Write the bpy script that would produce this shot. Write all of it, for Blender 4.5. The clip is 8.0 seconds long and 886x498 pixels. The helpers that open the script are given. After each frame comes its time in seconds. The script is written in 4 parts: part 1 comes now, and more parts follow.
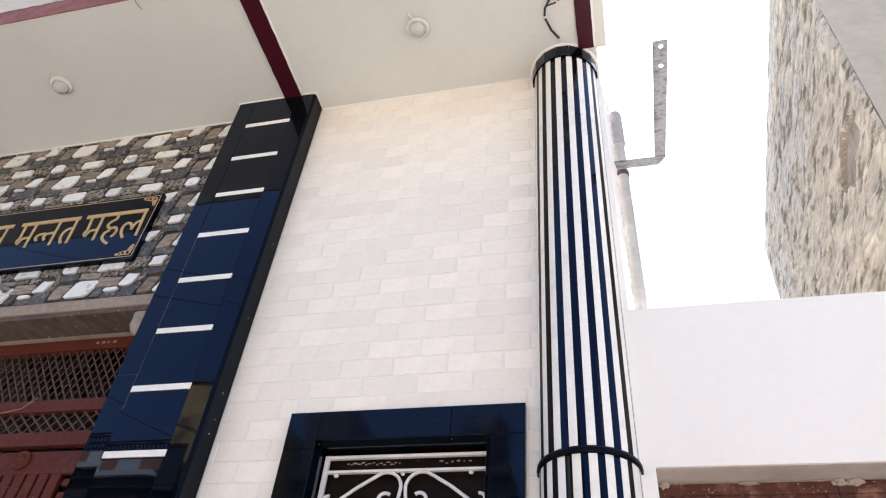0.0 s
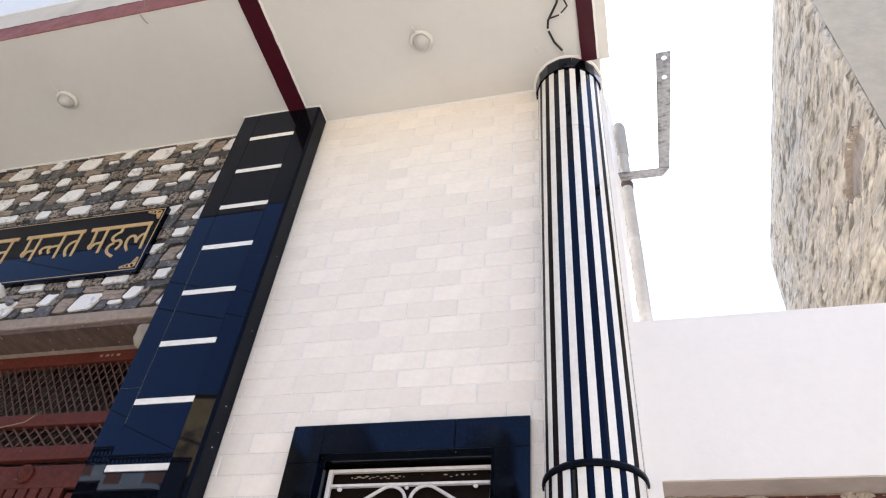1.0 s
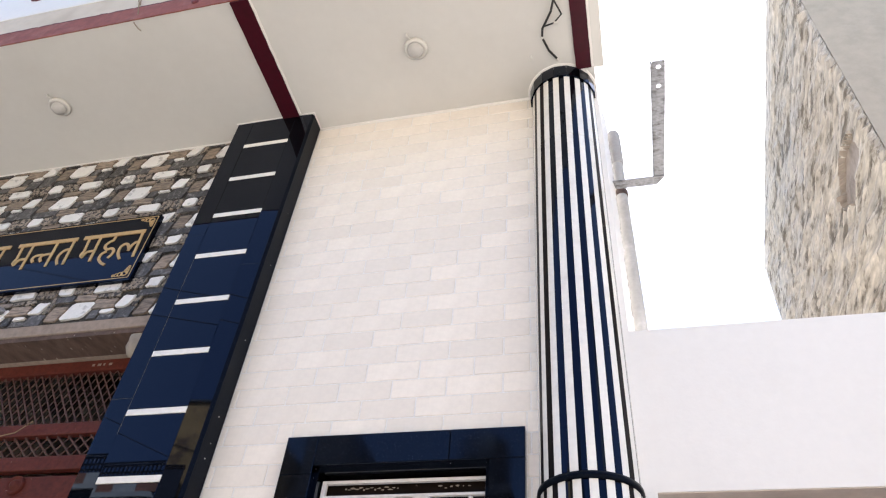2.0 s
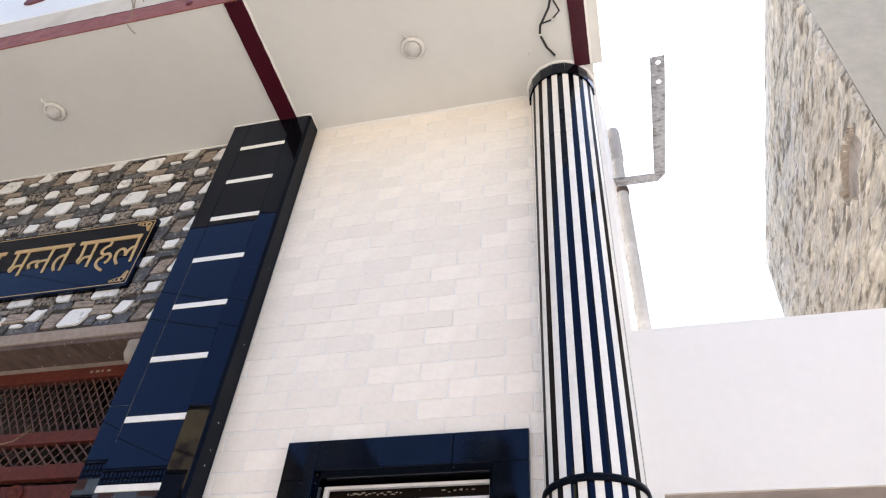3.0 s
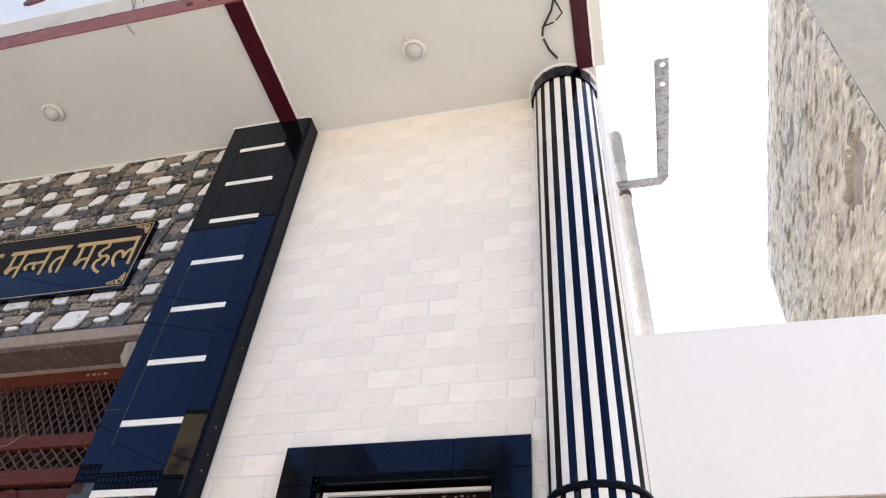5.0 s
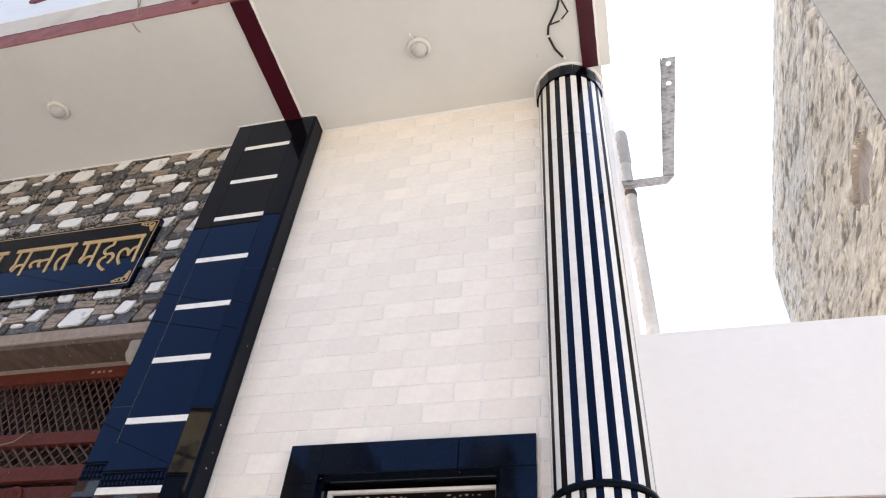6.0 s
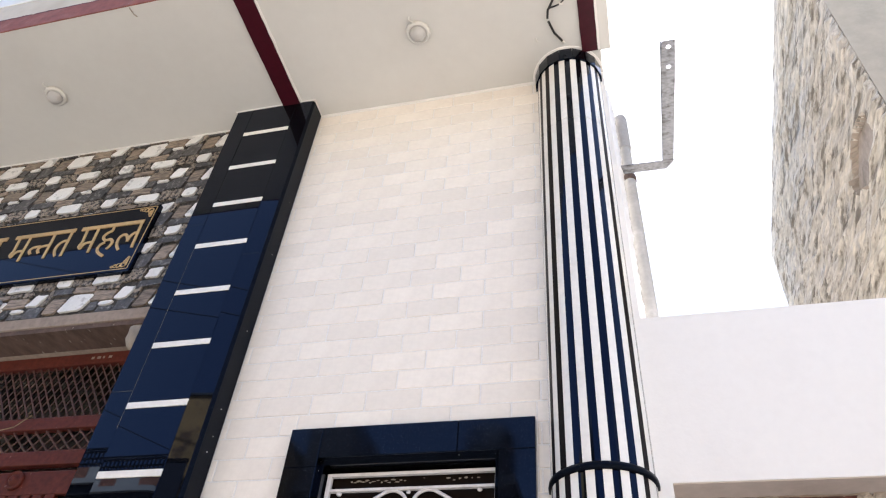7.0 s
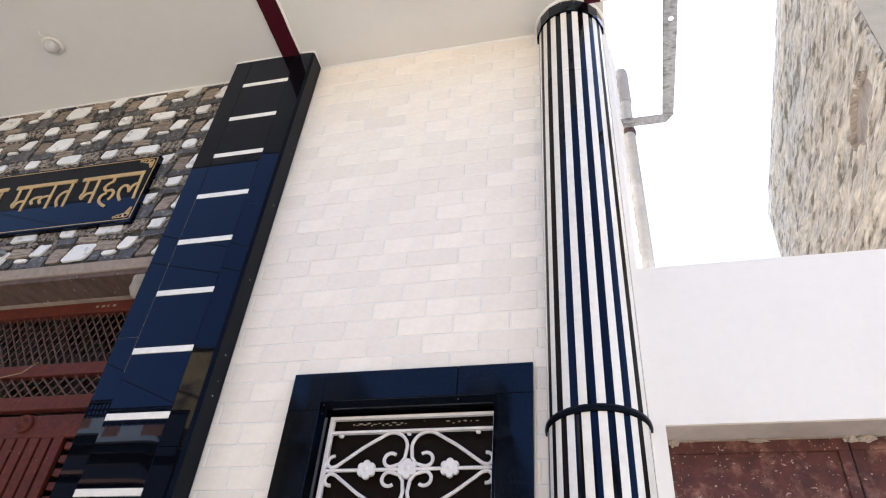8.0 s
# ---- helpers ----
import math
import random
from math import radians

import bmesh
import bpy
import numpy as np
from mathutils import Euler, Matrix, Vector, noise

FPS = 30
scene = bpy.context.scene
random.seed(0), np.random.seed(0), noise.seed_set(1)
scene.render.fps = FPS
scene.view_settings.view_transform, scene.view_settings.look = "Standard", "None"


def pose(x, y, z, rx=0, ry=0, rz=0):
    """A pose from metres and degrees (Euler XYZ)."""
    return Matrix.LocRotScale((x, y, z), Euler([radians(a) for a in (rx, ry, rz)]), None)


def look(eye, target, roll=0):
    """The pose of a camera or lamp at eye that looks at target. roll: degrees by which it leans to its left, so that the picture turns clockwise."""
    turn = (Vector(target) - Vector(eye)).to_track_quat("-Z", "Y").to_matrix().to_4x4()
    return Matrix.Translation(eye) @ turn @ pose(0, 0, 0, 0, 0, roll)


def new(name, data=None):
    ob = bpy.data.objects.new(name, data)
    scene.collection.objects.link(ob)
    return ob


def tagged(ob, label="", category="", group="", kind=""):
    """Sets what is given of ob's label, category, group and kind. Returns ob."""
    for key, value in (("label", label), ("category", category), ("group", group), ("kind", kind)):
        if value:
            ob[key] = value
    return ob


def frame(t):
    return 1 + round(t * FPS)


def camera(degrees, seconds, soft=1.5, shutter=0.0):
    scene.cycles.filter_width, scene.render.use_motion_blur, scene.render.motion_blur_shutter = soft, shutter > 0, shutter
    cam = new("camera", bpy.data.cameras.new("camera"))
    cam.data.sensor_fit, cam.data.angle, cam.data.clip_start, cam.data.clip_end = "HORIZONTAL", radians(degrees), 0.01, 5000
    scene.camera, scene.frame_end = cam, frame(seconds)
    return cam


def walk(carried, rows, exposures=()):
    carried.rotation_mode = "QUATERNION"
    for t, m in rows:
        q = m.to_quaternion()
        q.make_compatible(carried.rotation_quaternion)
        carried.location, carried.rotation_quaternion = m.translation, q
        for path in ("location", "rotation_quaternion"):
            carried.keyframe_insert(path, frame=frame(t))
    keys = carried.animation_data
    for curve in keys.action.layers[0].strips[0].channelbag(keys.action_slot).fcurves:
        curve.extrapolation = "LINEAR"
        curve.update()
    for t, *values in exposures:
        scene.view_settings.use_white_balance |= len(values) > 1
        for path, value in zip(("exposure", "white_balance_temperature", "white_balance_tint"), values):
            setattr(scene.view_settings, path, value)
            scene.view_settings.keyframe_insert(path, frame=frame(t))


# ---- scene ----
cam = camera(64.0, 8.0, soft=1.15)
PATH = [
    (0.0, pose(1.620, -2.365, 1.549, 132.62, -4.60, 12.96)),
    (0.5, pose(1.618, -2.369, 1.550, 133.38, -4.60, 13.58)),
    (1.0, pose(1.621, -2.357, 1.552, 133.61, -4.75, 13.32)),
    (1.5, pose(1.623, -2.365, 1.562, 133.97, -4.75, 12.91)),
    (3.0, pose(1.614, -2.341, 1.603, 133.92, -3.84, 13.59)),
    (3.5, pose(1.598, -2.324, 1.613, 134.61, -3.86, 13.35)),
    (4.0, pose(1.597, -2.323, 1.618, 134.20, -3.50, 13.87)),
    (4.5, pose(1.599, -2.315, 1.620, 134.39, -3.76, 13.46)),
    (6.0, pose(1.587, -2.311, 1.619, 134.30, -4.28, 13.41)),
    (6.5, pose(1.584, -2.313, 1.619, 133.54, -4.06, 13.53)),
    (7.0, pose(1.586, -2.301, 1.610, 133.30, -4.16, 13.45)),
    (7.5, pose(1.584, -2.305, 1.588, 132.13, -4.20, 13.26)),
    (8.0, pose(1.574, -2.305, 1.554, 130.10, -4.26, 12.99)),
]
walk(cam, PATH, [(0.0, 2.24)])

# ---- light: clear day, the sun high behind the house, the front in open shade ----
SUN_ELEV, SUN_AZ = 67, 2
world = bpy.data.worlds.new("sky")
scene.world = world
world.use_nodes = True
wn = world.node_tree
sky = wn.nodes.new("ShaderNodeTexSky")
sky.sky_type, sky.sun_disc = "NISHITA", False
sky.sun_elevation, sky.sun_rotation = radians(SUN_ELEV), radians(SUN_AZ)
sky.air_density, sky.dust_density, sky.ozone_density = 1.0, 1.6, 2.6
wn.links.new(sky.outputs[0], wn.nodes["Background"].inputs[0])
wn.nodes["Background"].inputs[1].default_value = 0.085
sun = new("sun", bpy.data.lights.new("sun", "SUN"))
sun.data.energy, sun.data.angle, sun.data.color = 5.0, radians(0.5), (1.0, 0.97, 0.925)
sd = Vector((math.sin(radians(SUN_AZ)) * math.cos(radians(SUN_ELEV)), math.cos(radians(SUN_AZ)) * math.cos(radians(SUN_ELEV)), math.sin(radians(SUN_ELEV))))
sun.matrix_world = look(sd * 40, (0, 0, 0))


# ---- materials ----
def material(name, base, rough=0.6, metal=0.0, spread=0.0, grain=0.0, grain_scale=60.0, stain=None, stain_scale=3.0,
             stain_low=0.5, stain_high=0.7, bump=0.0, bump_scale=80.0, stretch=(1, 1, 1), coat=0.0, ior=1.5, rough_spread=0.0, tint=None, spots=None, spot_scale=300.0, spot_cut=0.72):
    """Base colour with random value per piece, fine grain, patches of a second colour, small specks and relief."""
    m = bpy.data.materials.new(name)
    m.use_nodes = True
    nt = m.node_tree
    b = nt.nodes["Principled BSDF"]
    link = nt.links.new

    def node(kind, **kw):
        n = nt.nodes.new(kind)
        for k, val in kw.items():
            n.inputs[k].default_value = val
        return n
    geo = node("ShaderNodeTexCoord")
    mp = node("ShaderNodeMapping", Scale=stretch)
    link(geo.outputs["Object"], mp.inputs["Vector"])
    vec = mp.outputs["Vector"]
    rgb = node("ShaderNodeRGB")
    rgb.outputs[0].default_value = (*base, 1)
    col = rgb.outputs[0]

    def mix(fac, a, c, kind="MIX"):
        n = nt.nodes.new("ShaderNodeMix")
        n.data_type, n.blend_type = "RGBA", kind
        if isinstance(fac, float):
            n.inputs["Factor"].default_value = fac
        else:
            link(fac, n.inputs["Factor"])
        link(a, n.inputs["A"])
        if isinstance(c, tuple):
            n.inputs["B"].default_value = (*c, 1)
        else:
            link(c, n.inputs["B"])
        return n.outputs["Result"]

    def ramp(src, low, high, a=0.0, c=1.0):
        n = nt.nodes.new("ShaderNodeMapRange")
        n.inputs["From Min"].default_value, n.inputs["From Max"].default_value = low, high
        n.inputs["To Min"].default_value, n.inputs["To Max"].default_value = a, c
        link(src, n.inputs["Value"])
        return n.outputs["Result"]

    def noise_tex(scale, detail=4.0, rough_=0.6):
        n = node("ShaderNodeTexNoise", Scale=scale, Detail=detail, Roughness=rough_)
        link(vec, n.inputs["Vector"])
        return n.outputs["Fac"]
    if spread:
        info = node("ShaderNodeObjectInfo")
        hsv = node("ShaderNodeHueSaturation")
        link(ramp(info.outputs["Random"], 0, 1, 1 - spread, 1 + spread), hsv.inputs["Value"])
        link(col, hsv.inputs["Color"])
        col = hsv.outputs["Color"]
    if stain:
        col = mix(ramp(noise_tex(stain_scale, 6.0, 0.65), stain_low, stain_high), col, stain)
    if grain:
        g = ramp(noise_tex(grain_scale), 0.3, 0.7, 1 - grain, 1 + grain)
        hsv = node("ShaderNodeHueSaturation")
        link(g, hsv.inputs["Value"])
        link(col, hsv.inputs["Color"])
        col = hsv.outputs["Color"]
    if spots:
        col = mix(ramp(noise_tex(spot_scale, 1.0, 0.5), spot_cut, spot_cut + 0.04), col, spots)
    link(col, b.inputs["Base Color"])
    if rough_spread:
        link(ramp(noise_tex(stain_scale * 2), 0.3, 0.7, max(0.0, rough - rough_spread), rough + rough_spread), b.inputs["Roughness"])
    else:
        b.inputs["Roughness"].default_value = rough
    b.inputs["Metallic"].default_value = metal
    b.inputs["IOR"].default_value = ior
    b.inputs["Coat Weight"].default_value = coat
    if tint:
        b.inputs["Specular Tint"].default_value = (*tint, 1)
    if bump:
        bp = node("ShaderNodeBump", Strength=0.6, Distance=bump)
        link(noise_tex(bump_scale, 5.0, 0.6), bp.inputs["Height"])
        link(bp.outputs["Normal"], b.inputs["Normal"])
    return m


# the granites' blue tint adds deeper sky colour to their reflections
GRANITE = material("polished_black_granite", (0.0018, 0.002, 0.0032), 0.02, grain=0.5, grain_scale=140, spots=(0.02, 0.022, 0.026), spot_scale=420, spot_cut=0.72, ior=1.365, tint=(0.30, 0.50, 1.0))
GRANITE_STRIP = material("black_granite_strip", (0.0018, 0.002, 0.0035), 0.07, grain=0.5, grain_scale=140, ior=1.36, tint=(0.3, 0.5, 1.0))
# browner granite copy: the missing sky reflection at the sides is put into colour
STRIP_AT_SIDES = material("granite_strip_at_sides", (0.0075, 0.0048, 0.0042), 0.4, grain=0.5, grain_scale=120, ior=1.18)
GRANITE_SPECK = material("speckled_black_granite", (0.0028, 0.003, 0.0045), 0.08, grain=0.6, grain_scale=120, spots=(0.03, 0.033, 0.04), spot_scale=260, spot_cut=0.685, rough_spread=0.05, ior=1.36, tint=(0.42, 0.62, 1.0))
GRANITE_EDGE = material("honed_granite_edge", (0.0025, 0.003, 0.005), 0.4, grain=0.5, grain_scale=90, bump=0.0006, bump_scale=200, spots=(0.03, 0.03, 0.035), spot_scale=250, spot_cut=0.7, ior=1.2, tint=(0.4, 0.6, 1.0))
WHITE_STRIP = material("white_marble_strip", (0.83, 0.795, 0.745), 0.22, grain=0.04, grain_scale=40, stain=(0.76, 0.72, 0.665), stain_scale=9)
TILE = material("cream_white_wall_tile", (0.855, 0.788, 0.71), 0.27, spread=0.055, grain=0.03, grain_scale=35, stain=(0.795, 0.728, 0.652), stain_scale=6, stain_low=0.45, stain_high=0.75, bump=0.003, bump_scale=16)
GROUT = material("cream_grout", (0.775, 0.75, 0.725), 0.8, grain=0.08, grain_scale=120)
PLASTER_WHITE = material("white_wall_paint", (0.835, 0.805, 0.778), 0.55, grain=0.015, grain_scale=25, stain=(0.81, 0.78, 0.753), stain_scale=2.2, bump=0.0012, bump_scale=60)
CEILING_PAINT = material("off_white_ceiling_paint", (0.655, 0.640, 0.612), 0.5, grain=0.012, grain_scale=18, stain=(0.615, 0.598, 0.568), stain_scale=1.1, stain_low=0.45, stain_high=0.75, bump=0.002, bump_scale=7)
RELIEF_PAINT = material("dull_maroon_paint", (0.15, 0.040, 0.046), 0.6, grain=0.2, grain_scale=20, stain=(0.11, 0.028, 0.033), stain_scale=6)
FASCIA_PAINT = material("weathered_beige_paint", (0.66, 0.56, 0.43), 0.6, grain=0.05, grain_scale=20, stain=(0.55, 0.45, 0.33), stain_scale=5, bump=0.002, bump_scale=30)
MAROON = material("maroon_gloss_paint", (0.046, 0.0022, 0.0085), 0.45, grain=0.15, grain_scale=30, stain=(0.036, 0.002, 0.0065), stain_scale=5, bump=0.0008, bump_scale=50, ior=1.32)
# paler maroon: sky light on the canopy edge is mixed into the colour
MAROON_SKYLIT = material("skylit_maroon_paint", (0.26, 0.078, 0.055), 0.7, grain=0.2, grain_scale=25, stain=(0.32, 0.13, 0.10), stain_scale=6, bump=0.001, bump_scale=60)
DOOR_PAINT = material("worn_red_oxide_paint", (0.105, 0.0225, 0.0145), 0.6, grain=0.3, grain_scale=40, stain=(0.072, 0.0155, 0.011), stain_scale=5, bump=0.001, bump_scale=90, spots=(0.3, 0.2, 0.16), spot_scale=55, spot_cut=0.75, ior=1.35)
MESH_PAINT = material("dusty_brown_mesh_paint", (0.095, 0.043, 0.034), 0.6, grain=0.2, grain_scale=60)
RUSTY = material("rusty_red_sheet", (0.070, 0.0155, 0.0115), 0.55, grain=0.4, grain_scale=22, stain=(0.20, 0.095, 0.072), stain_scale=15, stain_low=0.52, stain_high=0.70, bump=0.003, bump_scale=40, spots=(0.36, 0.25, 0.20), spot_scale=95, spot_cut=0.70)
CONCRETE = material("raw_brown_concrete", (0.108, 0.070, 0.056), 0.85, grain=0.3, grain_scale=22, stretch=(1, 0.4, 1), stain=(0.07, 0.045, 0.037), stain_scale=6, bump=0.006, bump_scale=35, spots=(0.30, 0.25, 0.21), spot_scale=40, spot_cut=0.70)
LINTEL_CEMENT = material("raw_lintel_cement", (0.30, 0.24, 0.20), 0.9, grain=0.16, grain_scale=30, stain=(0.23, 0.18, 0.15), stain_scale=5, bump=0.003, bump_scale=45)
CEMENT = material("grey_beige_cement", (0.36, 0.31, 0.265), 0.85, grain=0.12, grain_scale=30, stain=(0.29, 0.25, 0.21), stain_scale=5, bump=0.003, bump_scale=45)
SOFFIT = material("smooth_cement_soffit", (0.54, 0.475, 0.435), 0.8, grain=0.06, grain_scale=20, stain=(0.46, 0.40, 0.365), stain_scale=4, bump=0.002, bump_scale=50)
PIPE = material("grey_cement_pipe", (0.35, 0.338, 0.335), 0.75, grain=0.08, grain_scale=50, stain=(0.33, 0.31, 0.30), stain_scale=8, bump=0.001, bump_scale=90)
PIPE_PALE = material("lime_smeared_pipe", (0.42, 0.405, 0.39), 0.8, grain=0.08, grain_scale=40, stain=(0.52, 0.50, 0.485), stain_scale=9, bump=0.001, bump_scale=90)
STEEL = material("galvanised_steel", (0.27, 0.275, 0.30), 0.5, metal=0.35, grain=0.3, grain_scale=45, stretch=(1, 1.8, 1), stain=(0.075, 0.07, 0.07), stain_scale=16, stain_low=0.5, stain_high=0.66, bump=0.0008, bump_scale=120)
# the dark second colour stands for shade between the mortar ridges
ROUGHCAST = material("beige_rough_cast_plaster", (0.57, 0.525, 0.46), 0.95, grain=0.3, grain_scale=45, stain=(0.225, 0.20, 0.168), stain_scale=27, stain_low=0.50, stain_high=0.62, bump=0.012, bump_scale=50, stretch=(1, 0.15, 1), ior=1.2)
BARE_CEMENT = material("bare_brown_cement", (0.40, 0.335, 0.275), 0.9, grain=0.12, grain_scale=30, stain=(0.25, 0.21, 0.17), stain_scale=9, bump=0.003, bump_scale=50)
GREY_RENDER = material("grey_green_render", (0.455, 0.405, 0.33), 0.8, grain=0.07, grain_scale=14, stain=(0.36, 0.325, 0.265), stain_scale=2.0, bump=0.002, bump_scale=40)
GRILLE_PAINT = material("white_enamel_paint", (0.72, 0.69, 0.69), 0.38, grain=0.06, grain_scale=60, stain=(0.60, 0.56, 0.55), stain_scale=14)
PLASTIC_WHITE = material("white_plastic", (0.64, 0.62, 0.58), 0.35, grain=0.02, grain_scale=30)
# white plastic greyed: the dome's shaded underside is in the colour
DOME_PLASTIC = material("shade_grey_plastic", (0.50, 0.485, 0.47), 0.4, grain=0.05, grain_scale=30, stain=(0.42, 0.405, 0.39), stain_scale=20)
CABLE = material("black_cable", (0.012, 0.012, 0.012), 0.45, grain=0.1)
GOLD = material("gold_paint", (0.56, 0.37, 0.165), 0.40, metal=0.25, grain=0.12, grain_scale=60)
# blue tint again puts sky colour into the reflection
SIGN_BLACK = material("polished_sign_granite", (0.0018, 0.002, 0.0035), 0.03, grain=0.4, grain_scale=90, ior=1.33, tint=(0.2, 0.42, 1.0))
STONE_WHITE = material("white_quartz_stone", (0.80, 0.785, 0.765), 0.38, spread=0.08, grain=0.05, grain_scale=40, stain=(0.52, 0.51, 0.50), stain_scale=14, stain_low=0.56, stain_high=0.62, bump=0.002, bump_scale=40)
STONE_BROWN = material("brown_wood_like_stone", (0.265, 0.208, 0.160), 0.5, spread=0.28, grain=0.55, grain_scale=55, stretch=(0.35, 1, 1.6), stain=(0.10, 0.077, 0.06), stain_scale=26, stain_low=0.5, stain_high=0.66, bump=0.003, bump_scale=60)
STONE_SLATE = material("dark_slate_stone", (0.064, 0.060, 0.059), 0.45, spread=0.35, grain=0.45, grain_scale=40, stain=(0.21, 0.20, 0.195), stain_scale=28, stain_low=0.52, stain_high=0.62, bump=0.003, bump_scale=50)
STONE_RUBBLE = material("small_rubble_stone", (0.27, 0.225, 0.18), 0.6, spread=0.25, grain=0.5, grain_scale=70, stain=(0.035, 0.031, 0.029), stain_scale=42, stain_low=0.49, stain_high=0.54, bump=0.004, bump_scale=70)
STONE_JOINT = material("dark_stone_joint", (0.06, 0.05, 0.041), 0.8, grain=0.7, grain_scale=90, stain=(0.022, 0.02, 0.019), stain_scale=50, stain_low=0.46, stain_high=0.56)
JUTE = material("brown_jute", (0.30, 0.21, 0.12), 0.9, grain=0.2, grain_scale=120)
ROAD = material("dusty_street_concrete", (0.41, 0.385, 0.35), 0.9, grain=0.12, grain_scale=6, stain=(0.33, 0.31, 0.28), stain_scale=0.6, bump=0.004, bump_scale=20)
WALL_ACROSS = material("weathered_pink_brown_paint", (0.10, 0.062, 0.045), 0.8, grain=0.1, grain_scale=5, stain=(0.07, 0.045, 0.033), stain_scale=0.8)
WALL_TAN = material("tan_render", (0.93, 0.53, 0.18), 0.8, grain=0.2, grain_scale=4, stain=(0.40, 0.22, 0.10), stain_scale=2.6, stain_low=0.52, stain_high=0.6)
BLOCK_BROWN = material("brown_painted_panel", (0.62, 0.27, 0.15), 0.8, grain=0.1, grain_scale=6, stain=(0.5, 0.22, 0.12), stain_scale=2)
BLOCK_GREY = material("pale_grey_painted_panel", (0.86, 0.80, 0.66), 0.8, grain=0.06, grain_scale=6, stain=(0.76, 0.70, 0.58), stain_scale=2)
WALL_SAND = material("sandy_render", (0.28, 0.195, 0.115), 0.8, grain=0.15, grain_scale=5, stain=(0.23, 0.16, 0.095), stain_scale=0.9)
WALL_DARK = material("dark_grey_paint", (0.06, 0.06, 0.065), 0.8, grain=0.1, grain_scale=5, stain=(0.06, 0.06, 0.065), stain_scale=0.9)
WALL_GREY = material("weathered_grey_paint", (0.13, 0.13, 0.12), 0.8, grain=0.1, grain_scale=5, stain=(0.09, 0.09, 0.085), stain_scale=0.9)
# near-black in place of the shade inside the unlit rooms
ROOM_SHADE = material("room_shade_near_black", (0.016, 0.013, 0.012), 0.8, grain=0.05, grain_scale=6)
SHUTTER = material("brown_tinted_pane", (0.011, 0.0075, 0.006), 0.3, ior=1.15, grain=0.2, grain_scale=20, spots=(0.16, 0.13, 0.11), spot_scale=38, spot_cut=0.76)


# ---- builders ----
def mesh_of(name, bm, mats, smooth=False):
    me = bpy.data.meshes.new(name)
    bm.to_mesh(me)
    bm.free()
    for mt in (mats if isinstance(mats, (list, tuple)) else [mats]):
        me.materials.append(mt)
    if smooth:
        for p in me.polygons:
            p.use_smooth = True
    return me


def part(name, bm, mat, parent=None, label="", smooth=False):
    ob = new(name, mesh_of(name, bm, mat, smooth))
    if parent is not None:
        ob.parent = parent
    if label:
        ob["label"] = label
    return ob


def thing(name, label, category, group="", kind=""):
    return tagged(new(name), label, category, group, kind)


def add_box(bm, x0, x1, y0, y1, z0, z1, bevel=0.0, seg=1):
    made = bmesh.ops.create_cube(bm, size=1.0, matrix=Matrix.Translation(((x0 + x1) / 2, (y0 + y1) / 2, (z0 + z1) / 2)) @ Matrix.Diagonal((x1 - x0, y1 - y0, z1 - z0, 1)))
    if bevel:
        edges = {e for v in made["verts"] for e in v.link_edges}
        bmesh.ops.bevel(bm, geom=list(edges), offset=bevel, segments=seg, affect="EDGES", profile=0.6)
    return bm


def box(x0, x1, y0, y1, z0, z1, bevel=0.0, seg=1):
    return add_box(bmesh.new(), x0, x1, y0, y1, z0, z1, bevel, seg)


def add_tube(bm, pts, r, n=8, r_end=None):
    """A round bar along a line of points, with closed ends."""
    pts = [Vector(p) for p in pts]
    rings, side = [], None
    for i, p in enumerate(pts):
        d = (pts[min(i + 1, len(pts) - 1)] - pts[max(i - 1, 0)]).normalized()
        if side is None:
            side = d.orthogonal().normalized()
        side = (side - d * side.dot(d)).normalized()
        up = d.cross(side)
        rad = r if r_end is None else r + (r_end - r) * i / (len(pts) - 1)
        rings.append([bm.verts.new(p + rad * (math.cos(a) * side + math.sin(a) * up)) for a in (2 * math.pi * k / n for k in range(n))])
    for a, b in zip(rings, rings[1:]):
        for k in range(n):
            bm.faces.new((a[k], a[(k + 1) % n], b[(k + 1) % n], b[k]))
    bm.faces.new([bm.verts.new(v.co) for v in rings[0][::-1]])
    bm.faces.new([bm.verts.new(v.co) for v in rings[-1]])
    return bm


def add_lathe(bm, profile, n=24, centre=(0, 0, 0), close=True):
    """A turned solid round the z axis; profile from bottom to top as (radius, height)."""
    rings = [[bm.verts.new((centre[0] + r * math.cos(2 * math.pi * k / n), centre[1] + r * math.sin(2 * math.pi * k / n), centre[2] + z)) for k in range(n)] for r, z in profile]
    for a, b in zip(rings, rings[1:]):
        for k in range(n):
            bm.faces.new((a[k], a[(k + 1) % n], b[(k + 1) % n], b[k]))
    if close:
        bm.faces.new([bm.verts.new(v.co) for v in rings[0][::-1]])
        bm.faces.new([bm.verts.new(v.co) for v in rings[-1]])
    return bm


